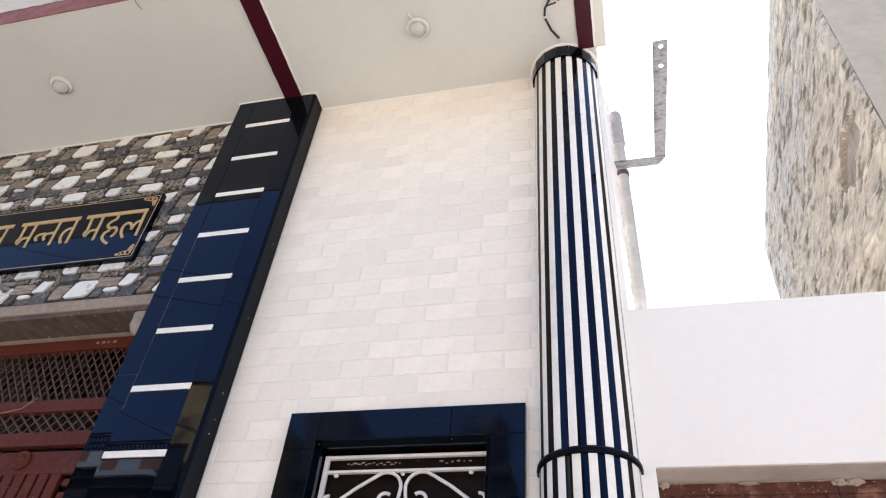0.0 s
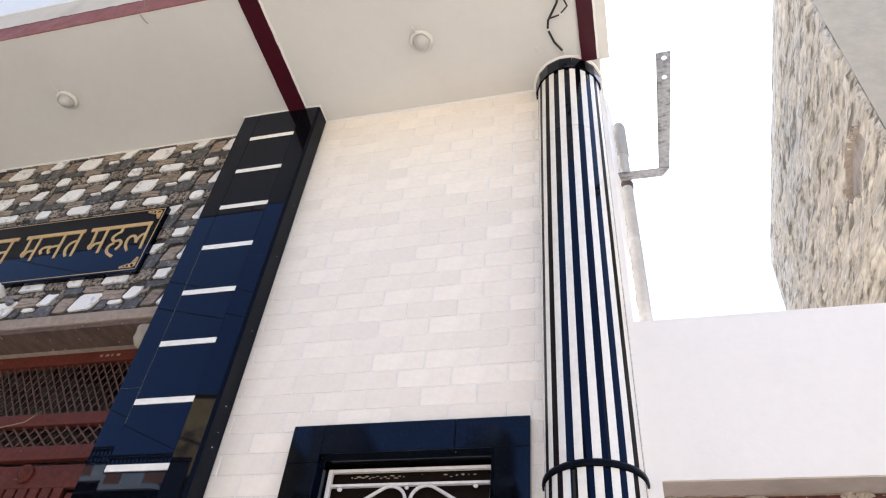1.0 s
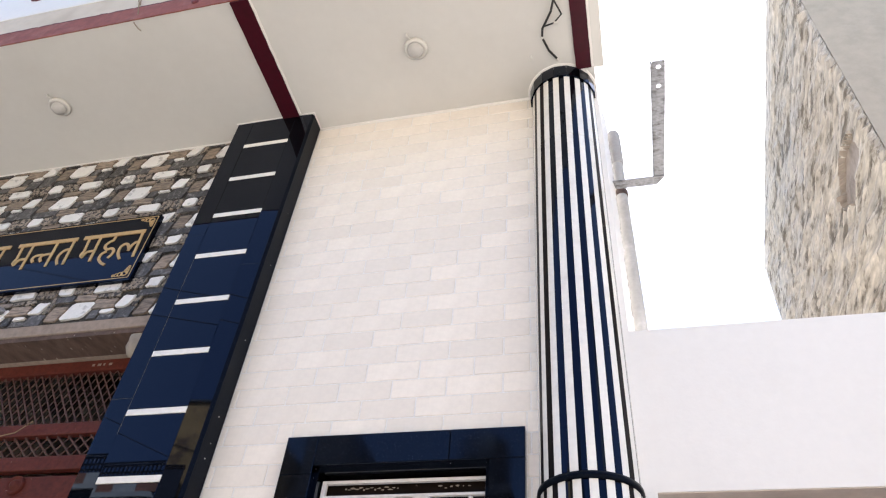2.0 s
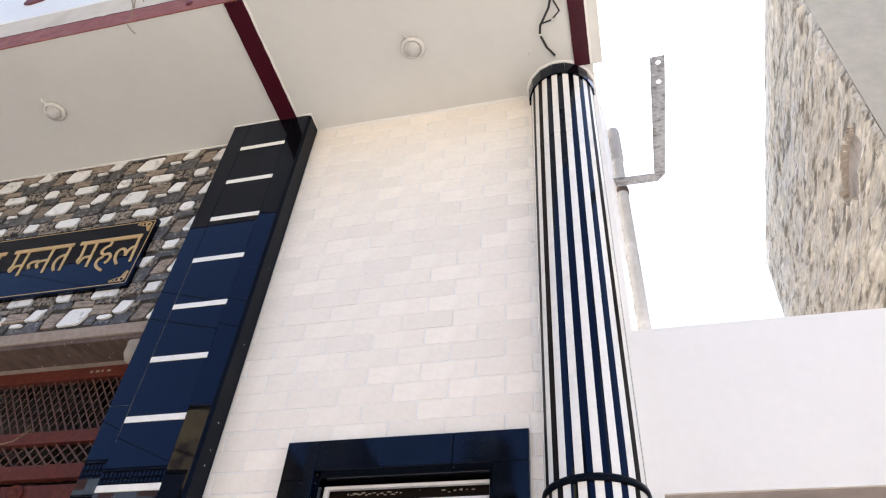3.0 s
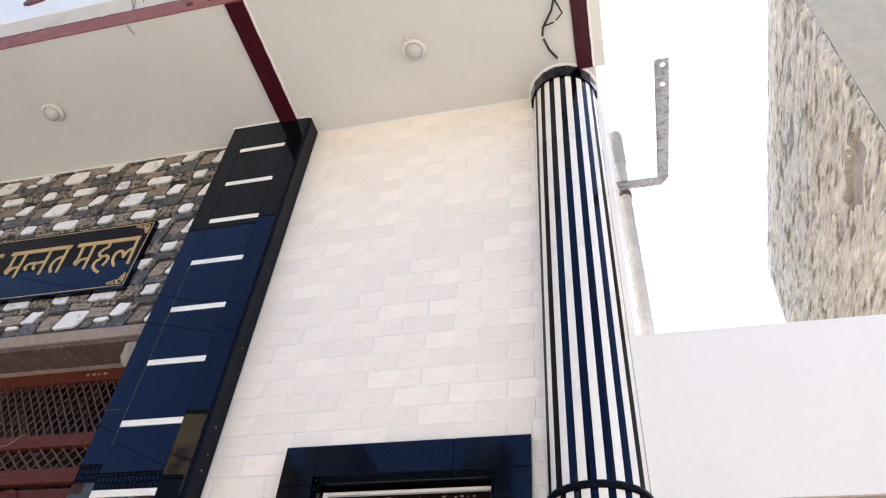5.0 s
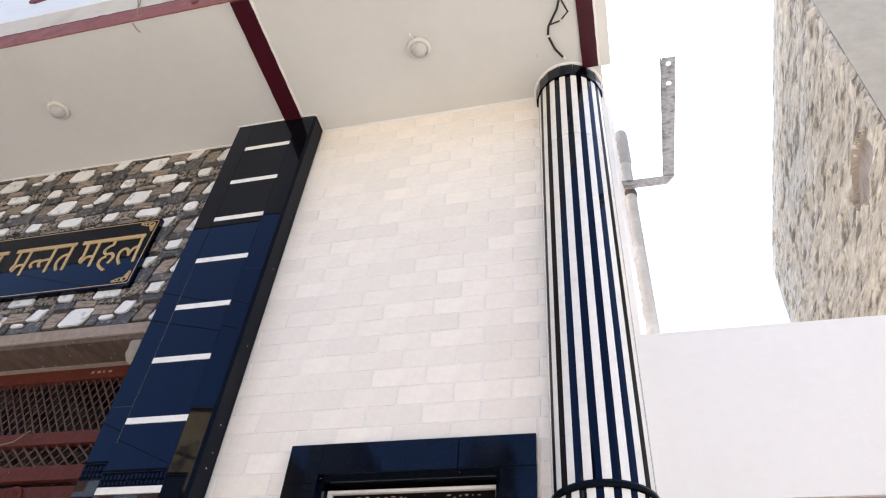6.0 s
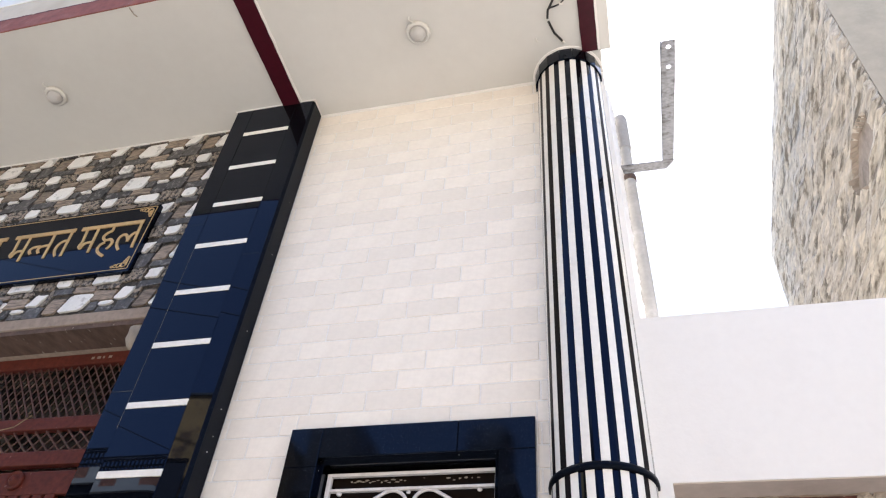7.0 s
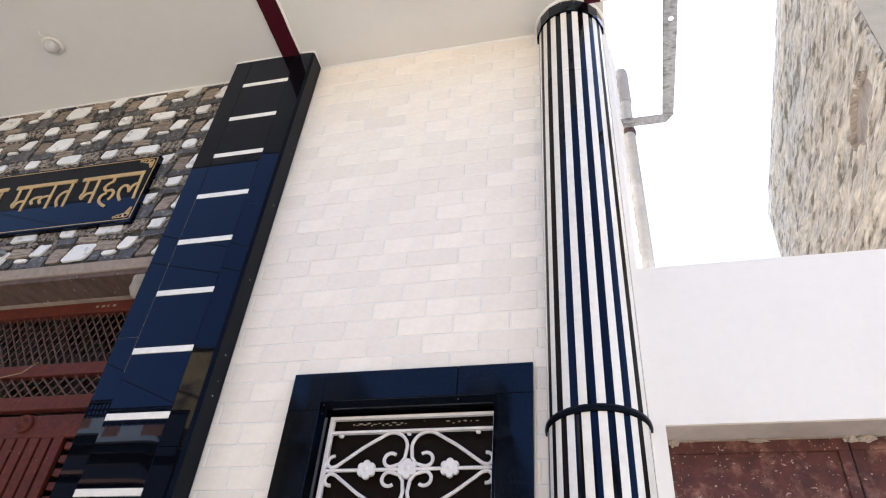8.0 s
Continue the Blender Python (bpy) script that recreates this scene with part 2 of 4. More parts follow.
def add_prism(bm, poly, y_front, y_back, inset=0.0):
    """A flat polygon in x and z (anticlockwise seen from the street), given thickness along y, with a sloped rim of width inset at its front."""
    cx, cz = sum(p[0] for p in poly) / len(poly), sum(p[1] for p in poly) / len(poly)

    def shrunk(p):
        v = Vector((p[0] - cx, p[1] - cz))
        return (cx + v.x * max(0.2, 1 - inset / max(v.length, 1e-4)), cz + v.y * max(0.2, 1 - inset / max(v.length, 1e-4)))
    back = [bm.verts.new((p[0], y_back, p[1])) for p in poly]
    if inset:
        mid = [bm.verts.new((p[0], y_front + inset * 0.6, p[1])) for p in poly]
        front = [bm.verts.new((q[0], y_front, q[1])) for q in map(shrunk, poly)]
        rings = [back, mid, front]
    else:
        rings = [back, [bm.verts.new((p[0], y_front, p[1])) for p in poly]]
    for a, b in zip(rings, rings[1:]):
        for k in range(len(poly)):
            bm.faces.new((a[k], a[(k + 1) % len(poly)], b[(k + 1) % len(poly)], b[k]))
    bm.faces.new(rings[-1])
    bm.faces.new(rings[0][::-1])
    bmesh.ops.recalc_face_normals(bm, faces=bm.faces)
    return bm


def ragged(x0, x1, y0, y1, z0, z1, along, amp, seed):
    """A thin painted strip along x or y whose two long edges wander a little."""
    bm = bmesh.new()
    n = int(abs((x1 - x0) if along == "x" else (y1 - y0)) / 0.012)
    rings = []
    for i in range(n + 1):
        f = i / n
        w0, w1 = (amp * (noise.noise((f * n * 0.22, seed, k)) + 0.5 * noise.noise((f * n * 0.7, seed, k + 9))) for k in (0, 4))
        if along == "x":
            x = x0 + (x1 - x0) * f
            ring = ((x, y0, z0 + 0.3 * w0), (x, y0, z1 + w1), (x, y1, z1 + w1), (x, y1, z0 + 0.3 * w0))
        else:
            y = y0 + (y1 - y0) * f
            ring = ((x0 + w0, y, z0), (x1 + w1, y, z0), (x1 + w1, y, z1), (x0 + w0, y, z1))
        rings.append([bm.verts.new(p) for p in ring])
    for a, b in zip(rings, rings[1:]):
        for k in range(4):
            bm.faces.new((a[k], a[(k + 1) % 4], b[(k + 1) % 4], b[k]))
    bm.faces.new(rings[0][::-1]); bm.faces.new(rings[-1])
    bmesh.ops.recalc_face_normals(bm, faces=bm.faces)
    return bm


def arc(cx, cz, r, a0, a1, n=12, y=0.0, squash=1.0):
    return [(cx + r * math.cos(radians(a0 + (a1 - a0) * i / n)), y, cz + squash * r * math.sin(radians(a0 + (a1 - a0) * i / n))) for i in range(n + 1)]


# ---- setting ----
ZC = 5.123          # underside of the canopy
WX0, WX1, WZ = 0.336, 1.286, 2.95   # outer edge of the window surround
FW = 0.132          # width of the surround
FT = 0.125          # height of its top piece
X_END = 1.700       # corner of the house

ground = part("ground", box(-300, 300, -300, 300, -0.3, 0.0), ROAD)
tagged(ground, "dusty pale concrete street in front of the house", "ground", kind="structure")
plinth = part("plinth", box(-3.4, 1.72, 0.02, 8.0, 0.0, 0.60), CEMENT)
tagged(plinth, "plain cement plinth under the house", "plinth", kind="structure")

# tiled bay
wall_tiled = thing("wall_tiled", "wall bay faced with cream white brick-shaped tiles", "wall", kind="structure")
WI0, WI1, WIZ, WB = WX0 + FW, WX1 - FW, WZ - FT, 1.55


def wall_with_hole(x0, x1, y0, y1, z0, z1, hx0, hx1, hz0, hz1):
    """One closed slab with a rectangular opening right through."""
    bm = bmesh.new()
    out = ((x0, z0), (x1, z0), (x1, z1), (x0, z1))
    hole = ((hx0, hz0), (hx1, hz0), (hx1, hz1), (hx0, hz1))
    of, ob_, hf, hb = [[bm.verts.new((p[0], y, p[1])) for p in ring] for ring, y in ((out, y0), (out, y1), (hole, y0), (hole, y1))]
    for i in range(4):
        j = (i + 1) % 4
        bm.faces.new((of[i], of[j], hf[j], hf[i]))
        bm.faces.new((ob_[j], ob_[i], hb[i], hb[j]))
        bm.faces.new((of[j], of[i], ob_[i], ob_[j]))
        bm.faces.new((hf[i], hf[j], hb[j], hb[i]))
    return bm


part("backing", wall_with_hole(-0.02, X_END - 0.012, 0.0034, 0.23, 0.0, ZC + 0.9, WI0, WI1, WB, WIZ), GROUT, wall_tiled)

# stone bay above the door
wall_stone = thing("wall_stone", "wall bay above the door faced with mixed white, brown and slate stones", "wall", kind="structure")
bm = bmesh.new()
add_box(bm, -3.4, -0.45, 0.012, 0.23, 3.70, ZC + 0.9)
add_box(bm, -3.4, -2.45, 0.012, 0.23, 0.0, 3.70)
part("backing", bm, STONE_JOINT, wall_stone)
lintel = part("lintel", box(-2.45, -0.45, -0.004, 0.23, 3.63, 3.698, 0.006, 2), LINTEL_CEMENT)
tagged(lintel, "raw cement lintel edge over the red door", "lintel", kind="structure")
reveal = part("reveal", box(-2.45, -0.45, 0.004, 0.30, 3.60, 3.628), CONCRETE)
tagged(reveal, "rough brown speckled concrete underside of the lintel", "lintel", kind="structure")

# house body behind, closed
body = thing("house_body", "plain white plastered side and back of the house", "wall", kind="structure")
part("side_wall", box(X_END - 0.012, X_END, 0.0115, 8.0, 0.0, ZC + 0.9), PLASTER_WHITE, body)
part("side_wall", box(-3.6, -3.4, 0.012, 8.0, 0.0, ZC + 0.9), PLASTER_WHITE, body)
part("back_wall", box(-3.6, X_END, 8.0, 8.2, 0.0, ZC + 0.9), PLASTER_WHITE, body)
part("roof_slab", box(-3.6, X_END - 0.013, 0.232, 8.0, ZC, ZC + 0.15), CEMENT, body)
# unseen inner walls, coloured near-black for the rooms' shade
part("partition", box(-0.2, -0.1, 0.24, 8.0, 0.6, ZC - 0.002), ROOM_SHADE, body)
part("room_back", box(-3.39, X_END - 0.02, 3.2, 3.3, 0.6, ZC - 0.002), ROOM_SHADE, body)
part("corner_strip", box(1.655, X_END, 0.0, 0.0115, 0.0, ZC), PLASTER_WHITE, body, "white plastered corner beside the column")

# canopy
edge_line = part("cornice", box(0.0, 1.34, -0.006, 0.011, ZC - 0.009, ZC - 0.001, 0.002), PLASTER_WHITE)
tagged(edge_line, "thin white filler line where tiles meet the canopy", "trim", kind="structure")
canopy = thing("ceiling_canopy", "off-white painted underside of the projecting canopy slab", "ceiling", kind="structure")
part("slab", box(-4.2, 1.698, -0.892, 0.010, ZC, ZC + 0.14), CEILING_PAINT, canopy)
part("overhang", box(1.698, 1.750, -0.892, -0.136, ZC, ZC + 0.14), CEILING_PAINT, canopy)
part("edge_band", ragged(-4.2, 1.752, -0.899, -0.8925, ZC - 0.002, ZC + 0.156, "x", 0.008, 3.0), MAROON_SKYLIT, canopy, "maroon band along the canopy edge, coloured paler for sky light")
# the shadow line below the fascia lip, laid on as a dark strip
part("paint_line", ragged(-4.2, 1.752, -0.9005, -0.8995, ZC + 0.150, ZC + 0.157, "x", 0.008, 3.0), RELIEF_PAINT, canopy, "dark strip drawn as the shade under the fascia lip")
part("fascia", box(-4.2, 1.750, -0.895, -0.80, ZC + 0.1405, ZC + 0.372, 0.004), FASCIA_PAINT, canopy, "beige painted fascia above the band")
for xa, xb in ((-0.195, -0.087), (1.598, 1.682)):
    ya = -0.118 if xa < 0 else -0.148
    part("beam", ragged(xa, xb, -0.892, ya, ZC - 0.014, ZC - 0.0005, "y", 0.0016, xa), MAROON, canopy, "dark maroon painted beam strip")
    part("beam_edge", ragged(xb - 0.004, xb + 0.013, -0.892, ya, ZC - 0.007, ZC - 0.0005, "y", 0.002, xb), PLASTER_WHITE, canopy)
part("filler_line", box(-0.51, 0.014, -0.128, -0.1185, ZC - 0.007, ZC - 0.0006, 0.002), PLASTER_WHITE, canopy, "white filler line round the pilaster head")
part("filler_line", box(0.0055, 0.014, -0.1182, 0.0, ZC - 0.007, ZC - 0.0006, 0.002), PLASTER_WHITE, canopy)
part("filler_line", box(-3.4, -0.511, -0.008, 0.011, ZC - 0.010, ZC - 0.0006, 0.002), PLASTER_WHITE, canopy)
part("filler_line", add_lathe(bmesh.new(), [(0.178, -0.006), (0.193, -0.005), (0.197, 0.0)], 40, (1.505, 0, ZC - 0.0008)), PLASTER_WHITE, canopy)
parapet = thing("parapet", "white painted canopy parapet with maroon leaf reliefs", "parapet", kind="structure")
parapet_panel = part("panel", box(-4.2, 1.749, -0.899, -0.80, ZC + 0.3725, ZC + 1.05, 0.01, 2), PLASTER_WHITE, parapet)

# neighbour's gate wall in the side passage
gate_wall = thing("wall_gate", "smooth white painted wall above a rusty gate", "wall", kind="structure")
bm = bmesh.new()
add_box(bm, X_END, 2.985, 0.0, 0.20, 2.692, 3.371)
part("beam_wall", bm, PLASTER_WHITE, gate_wall)
part("soffit", box(1.7275, 2.8595, 0.004, 0.196, 2.688, 2.6915), SOFFIT, gate_wall, "grey cement underside of the gate opening")
part("jamb", box(X_END, 1.727, 0.0, 0.20, 0.0, 2.6918), PLASTER_WHITE, gate_wall)
part("jamb", box(2.86, 2.985, 0.0, 0.20, 0.0, 2.685), PLASTER_WHITE, gate_wall)

# neighbour's house across the passage
ang = math.atan2(0.25, 3.27)
neigh = thing("neighbour_house", "tall neighbouring house with rough-cast side wall and grey-green rendered front", "house")
part("front_wall", box(2.964, 9.0, 0.052, 0.09, 0.0, 7.6), GREY_RENDER, neigh, "smooth grey-green rendered front wall")


def roughcast(length, z0, z1, step):
    """Side wall of thrown mortar: long sharp ridges lying level, grooves between them and a bare patch."""
    bm = bmesh.new()
    nx, nz = int(length / step), int((z1 - z0) / (step * 0.26))
    rows, bare = [], set()
    for j in range(nz + 1):
        row = []
        for i in range(nx + 1):
            u, z = length * i / nx, z0 + (z1 - z0) * j / nz
            zw = z + 0.014 * noise.noise((u * 2.2, z * 2.5, 8.0)) + 0.008 * noise.noise((u * 7, z * 6, 2.0))
            ridge = 1 - 2.4 * abs(noise.noise((u * 2.3, zw * 13, 1.3)))
            fine = 1 - 2.4 * abs(noise.noise((u * 4.6, zw * 31, 4.7)))
            lump = 0.042 * ridge * (0.65 + 0.6 * noise.noise((u * 1.7, z * 5, 7.0))) + 0.016 * fine
            patch = ((u - 0.46 - 0.5 * (z - 4.72)) / 0.27) ** 2 + ((z - 4.72) / 0.15) ** 2 + 0.45 * noise.noise((u * 7, z * 20, 3.0))
            if patch < 1:
                lump = -0.016 + 0.06 * lump
                bare.add((i, j))
            lump = max(lump, -0.030) * min(1.0, (z1 - z) / 0.40 + 0.1) * min(1.0, (length - u) / 0.4 + 0.06)
            if i == 0:
                lump *= 0.2
            if i == nx or j == nz:
                lump *= 0.15
            row.append(bm.verts.new((-lump, u, z + (noise.noise((u * 4, 0.0, 5.0)) * 0.012 if j == nz else 0.0))))
        rows.append(row)
    for j, (a, b) in enumerate(zip(rows, rows[1:])):
        for i in range(nx):
            f = bm.faces.new((a[i], b[i], b[i + 1], a[i + 1]))
            f.material_index = 1 if (i, j) in bare else 0
    return bm


rc = part("side_wall", roughcast(3.40, 2.8, 6.69, 0.030), [ROUGHCAST, BARE_CEMENT], neigh, "beige rough-cast mortar side wall")
rc.matrix_basis = pose(2.965, 0.055, 0, 0, 0, -math.degrees(ang))
core = part("core", box(0.05, 5.0, 0.26, 3.36, 0.0, 6.62), CEMENT, neigh)
core.matrix_basis = pose(2.975, 0.055, 0, 0, 0, -math.degrees(ang))

# houses across the street, behind the camera
across = thing("opposite_house", "weathered brown house across the street with a banded balcony", "house")
part("wall", box(-11.0, -3.98, -9.5, -5.30, 0.0, 4.95), WALL_DARK, across)


def rounded_slab(x0, x1, y0, y1, z0, z1, r):
    """A level slab whose street corner is rounded in plan."""
    bm = bmesh.new()
    plan = [(x0, y0), (x1, y0)] + [(x1 - r + r * math.cos(radians(a)), y1 - r + r * math.sin(radians(a))) for a in range(0, 91, 10)] + [(x0, y1)]
    lo, hi = [[bm.verts.new((x, y, z)) for x, y in plan] for z in (z0, z1)]
    for k in range(len(plan)):
        bm.faces.new((lo[k], lo[(k + 1) % len(plan)], hi[(k + 1) % len(plan)], hi[k]))
    bm.faces.new(lo[::-1]); bm.faces.new(hi)
    return bm


slab_ = part("balcony_slab", rounded_slab(-11.1, -3.80, -9.6, -5.0, 5.075, 5.14, 0.3), BLOCK_GREY, across, "pale grey balcony edge with a rounded corner")
for z0, z1, back, mt in ((4.95, 5.074, 0.05, WALL_GREY), (4.80, 4.949, 0.10, WALL_ACROSS), (4.62, 4.799, 0.10, WALL_DARK), (4.575, 4.619, 0.06, BLOCK_BROWN), (4.30, 4.574, 0.10, WALL_DARK)):
    part("fascia_band", rounded_slab(-11.05, -3.80 - back, -5.6, -5.0 - back, z0, z1, 0.28), mt, across)
x = -3.90
for i in range(24):
    w = (0.30, 0.33, 0.23, 0.20)[i % 4]
    part("parapet_panel", box(x - w, x - 0.004, -5.12, -5.03, 5.141, 5.295), (BLOCK_BROWN, BLOCK_GREY)[i % 2], slab_)
    x -= w
for z in (5.335, 5.41, 5.50, 5.54):
    part("rail", box(-10.4, -3.86, -5.07, -5.05, z, z + 0.024), CABLE, slab_)
for i in range(110):
    part("baluster", box(-10.38 + i * 0.0592, -10.360 + i * 0.0592, -5.066, -5.054, 5.296, 5.53), CABLE, slab_)
tower = part("stair_tower", box(-3.62, -2.85, -7.4, -5.10, 0.0, 6.19), WALL_TAN, across, "stained tan rendered stair tower")
part("tower_roof", box(-3.64, -2.84, -7.42, -5.08, 6.191, 6.22), WALL_GREY, tower)
part("tower_foot", box(-3.63, -2.84, -5.10, -5.02, 0.0, 4.699), WALL_DARK, tower)
landing = part("landing", box(-3.60, -2.84, -5.098, -4.98, 4.70, 4.80), WALL_DARK, across)
part("landing_panel", box(-3.58, -2.85, -5.01, -5.0, 4.801, 5.23), WALL_DARK, landing)
for z in (5.235, 5.265):
    part("rail", box(-3.58, -2.85, -5.015, -4.995, z, z + 0.018), CABLE, landing)
for i in range(15):
    part("baluster", box(-3.58 + i * 0.0515, -3.566 + i * 0.0515, -5.011, -4.999, 5.231, 5.265), CABLE, landing)
# dark mass added behind the view so the window surround mirrors it
dark_house = thing("dark_reflection_house", "dark stand-in house across the street, added for granite reflections", "house")
part("wall", box(-2.7, 0.2, -10.0, -6.0, 0.0, 5.5), WALL_DARK, dark_house)
part("roof", box(-2.71, 0.25, -10.1, -5.9, 5.5, 5.62), WALL_DARK, dark_house)
part("upper_room", box(-2.68, -1.98, -8.6, -6.0, 5.621, 6.62, 0.03), WALL_DARK, dark_house)
# turned dark shape added in place of a shrub, for its reflection only
part("water_tank", add_lathe(bmesh.new(), [(0.30, 5.621), (0.33, 5.66), (0.33, 6.34), (0.29, 6.44), (0.14, 6.50), (0.12, 6.56), (0.03, 6.57)], 20, (-0.16, -6.4, 0)), CABLE, dark_house, "dark round mass standing in for a shrub mirrored in the surround", True)
# unseen block added to keep light off the left of canopy and door
left_block = thing("side_light_block", "unseen dark block added at the left to hold back light", "house")
part("wall", box(-12.0, -5.2, -1.3, 8.0, 0.0, 7.0), WALL_GREY, left_block)
part("roof", box(-12.1, -5.1, -1.4, 8.1, 7.0, 7.15), WALL_DARK, left_block)
# added out of view, sandy so that bounced light and column reflections turn warm
far = thing("warm_bounce_house", "unseen sandy house added across the street to warm bounced light", "house")
part("wall", box(2.4, 8.0, -10.0, -5.8, 0.0, 5.2), WALL_SAND, far)
part("roof", box(2.3, 8.1, -10.1, -5.7, 5.2, 5.36), WALL_ACROSS, far)
for px in (-9.0, 5.0):
    pole = thing("utility_pole", "grey concrete utility pole beside the street", "pole", "utility poles")
    part("shaft", add_lathe(bmesh.new(), [(0.14, 0.0), (0.08, 9.6)], 16), CEMENT, pole, smooth=True)
    part("cross_arm", box(-0.05, 0.05, -0.5, 0.5, 7.7, 7.78), STEEL, pole)
    pole.matrix_basis = pose(px, -4.4, 0)
for start, end, sag in (((-9.0, -4.31, 9.25), (5.0, -4.31, 5.20), 0.10), ((-9.0, -4.31, 8.60), (5.0, -4.31, 5.10), 0.12), ((-9.0, -4.31, 7.65), (2.41, -5.81, 3.20), 0.08)):
    pts = [Vector(start).lerp(Vector(end), i / 16) - Vector((0, 0, sag * math.sin(math.pi * i / 16))) for i in range(17)]
    tagged(part("overhead_cable", add_tube(bmesh.new(), pts, 0.007, 6), CABLE), "black overhead electric cable across the street", "cable", "overhead cables")

# ---- pilaster: black granite slabs with white cross bars ----
PX0, PX1, PY = -0.500, 0.005, -0.121
pilaster = thing("pilaster", "polished black granite pilaster with short white marble bars", "pilaster")
part("core", box(PX0 + 0.02, PX1 - 0.02, PY + 0.02, 0.011, 0.0, ZC - 0.004), CEMENT, pilaster)
bm = bmesh.new()
add_box(bm, PX1 - 0.018, PX1, PY + 0.0175, 0.0, 0.0, ZC - 0.004, 0.002)
part("side_slab", bm, GRANITE_EDGE, pilaster, "matt black granite side of the pilaster")
bm = bmesh.new()
add_box(bm, PX0, PX0 + 0.018, PY + 0.02, 0.0, 0.0, ZC - 0.004, 0.002)
part("side_slab", bm, GRANITE, pilaster)
# chamfered corner slab
bm = bmesh.new()
c0, c1 = (PX1 - 0.011, PY + 0.0055), (PX1, PY + 0.017)
ring = []
for z in (0.0, ZC - 0.004):
    ring.append([bm.verts.new((x, y, z)) for x, y in (c0, c1, (c1[0] - 0.010, c1[1]), (c0[0], c0[1] + 0.014))])
for k in range(4):
    bm.faces.new((ring[0][k], ring[0][(k + 1) % 4], ring[1][(k + 1) % 4], ring[1][k]))
bm.faces.new(ring[0][::-1]); bm.faces.new(ring[1])
part("corner_slab", bm, GRANITE_EDGE, pilaster)
BAR_Z, BAR_STEP, BX0, BX1 = 4.875, 0.304, -0.394, -0.109
edges = [ZC - 0.004] + [BAR_Z - BAR_STEP * i for i in range(16)] + [0.0]
for i in range(16):
    top, bot = (edges[i] if i == 0 else edges[i] - 0.0155), edges[i + 1] + 0.0155
    part("slab", box(BX0 + 0.0008, BX1, PY, PY + 0.019, bot + 0.0006, top - 0.0006, 0.0012), GRANITE, pilaster)
    part("bar", box(BX0 + 0.001, BX1, PY - 0.0015, PY + 0.019, edges[i + 1] - 0.0147, edges[i + 1] + 0.0147, 0.0015), WHITE_STRIP, pilaster)
# the plain border slabs at both sides, in lengths; the street-side one is set at a slant
for xa, xb, dy, lengths in ((PX0, BX0 - 0.0012, 0.0, (0.998, 0.998, 1.02, 1.02, 1.12)), (BX1 + 0.0006, PX1 - 0.0115, 0.0055, (1.25, 1.254, 1.25, 1.40))):
    z = ZC - 0.004
    for n, h in enumerate(lengths):
        bm = box(xa, xb, PY, PY + 0.019, max(0.0, z - h) + 0.0012, z, 0.0012)
        for v in bm.verts:
            v.co.y += dy * (v.co.x - xa) / (xb - xa)
            if n == 2 and not dy:
                v.co.y += (z - v.co.z) * 0.0105
        part("border_slab", bm, GRANITE, pilaster)
        z -= h

# pale filler showing in the lower joints
part("joint_line", box(BX0 - 0.0011, BX0 + 0.0001, PY + 0.0004, PY + 0.019, 2.95, 3.98), WALL_GREY, pilaster, "filled joint between the slabs")
part("joint_line", box(PX0 + 0.002, BX0 - 0.0013, PY + 0.0004, PY + 0.019, 3.1231, 3.1240), WALL_GREY, pilaster)

# white filler dabs left along the joint with the tiled wall
for z, s in ((3.05, 1.0), (2.93, 0.7), (2.86, 1.1), (3.45, 0.8), (3.92, 0.7), (4.3, 0.6)):
    bm = bmesh.new()
    bmesh.ops.create_icosphere(bm, subdivisions=2, radius=0.0026 * s)
    part("filler_dab", bm, PLASTER_WHITE, pilaster).matrix_basis = pose(PX1, -0.030 - 0.02 * s, z)

# ---- striped column ----
CX, CR = 1.505, 0.172
column = thing("striped_column", "round column clad in alternating black granite and white marble strips", "column")
bm = bmesh.new()
add_lathe(bm, [(CR - 0.012, 0.0), (CR - 0.012, ZC - 0.003)], 40, (CX, 0, 0))
part("core", bm, GROUT, column)
RING_Z, CAP_Z, SEAM_Z = 2.677, 5.022, 4.506


def stave(a0, a1, z0, z1, proud):
    """One curved strip of the cladding between two angles, laid with a slight twist that grows above the ring."""
    bm = bmesh.new()
    zs = [z0 + (z1 - z0) * j / 5 for j in range(6)]

    def at(r, k, z):
        a = radians(a0 + (a1 - a0) * k / 3 + 0.95 * max(0.0, z - RING_Z) ** 2)
        return bm.verts.new((CX + r * math.cos(a), r * math.sin(a), z))
    face, back = [[[at(r, k, z) for z in zs] for k in range(4)] for r in (CR + proud, CR - 0.013)]
    for a, b in zip(face, face[1:]):
        for j in range(5):
            bm.faces.new((a[j], b[j], b[j + 1], a[j + 1]))
    for k in range(3):
        bm.faces.new((back[k][0], back[k + 1][0], face[k + 1][0], face[k][0]))
        bm.faces.new((face[k][-1], face[k + 1][-1], back[k + 1][-1], back[k][-1]))
    for j in range(5):
        bm.faces.new((back[0][j], face[0][j], face[0][j + 1], back[0][j + 1]))
        bm.faces.new((face[3][j], back[3][j], back[3][j + 1], face[3][j + 1]))
    return bm


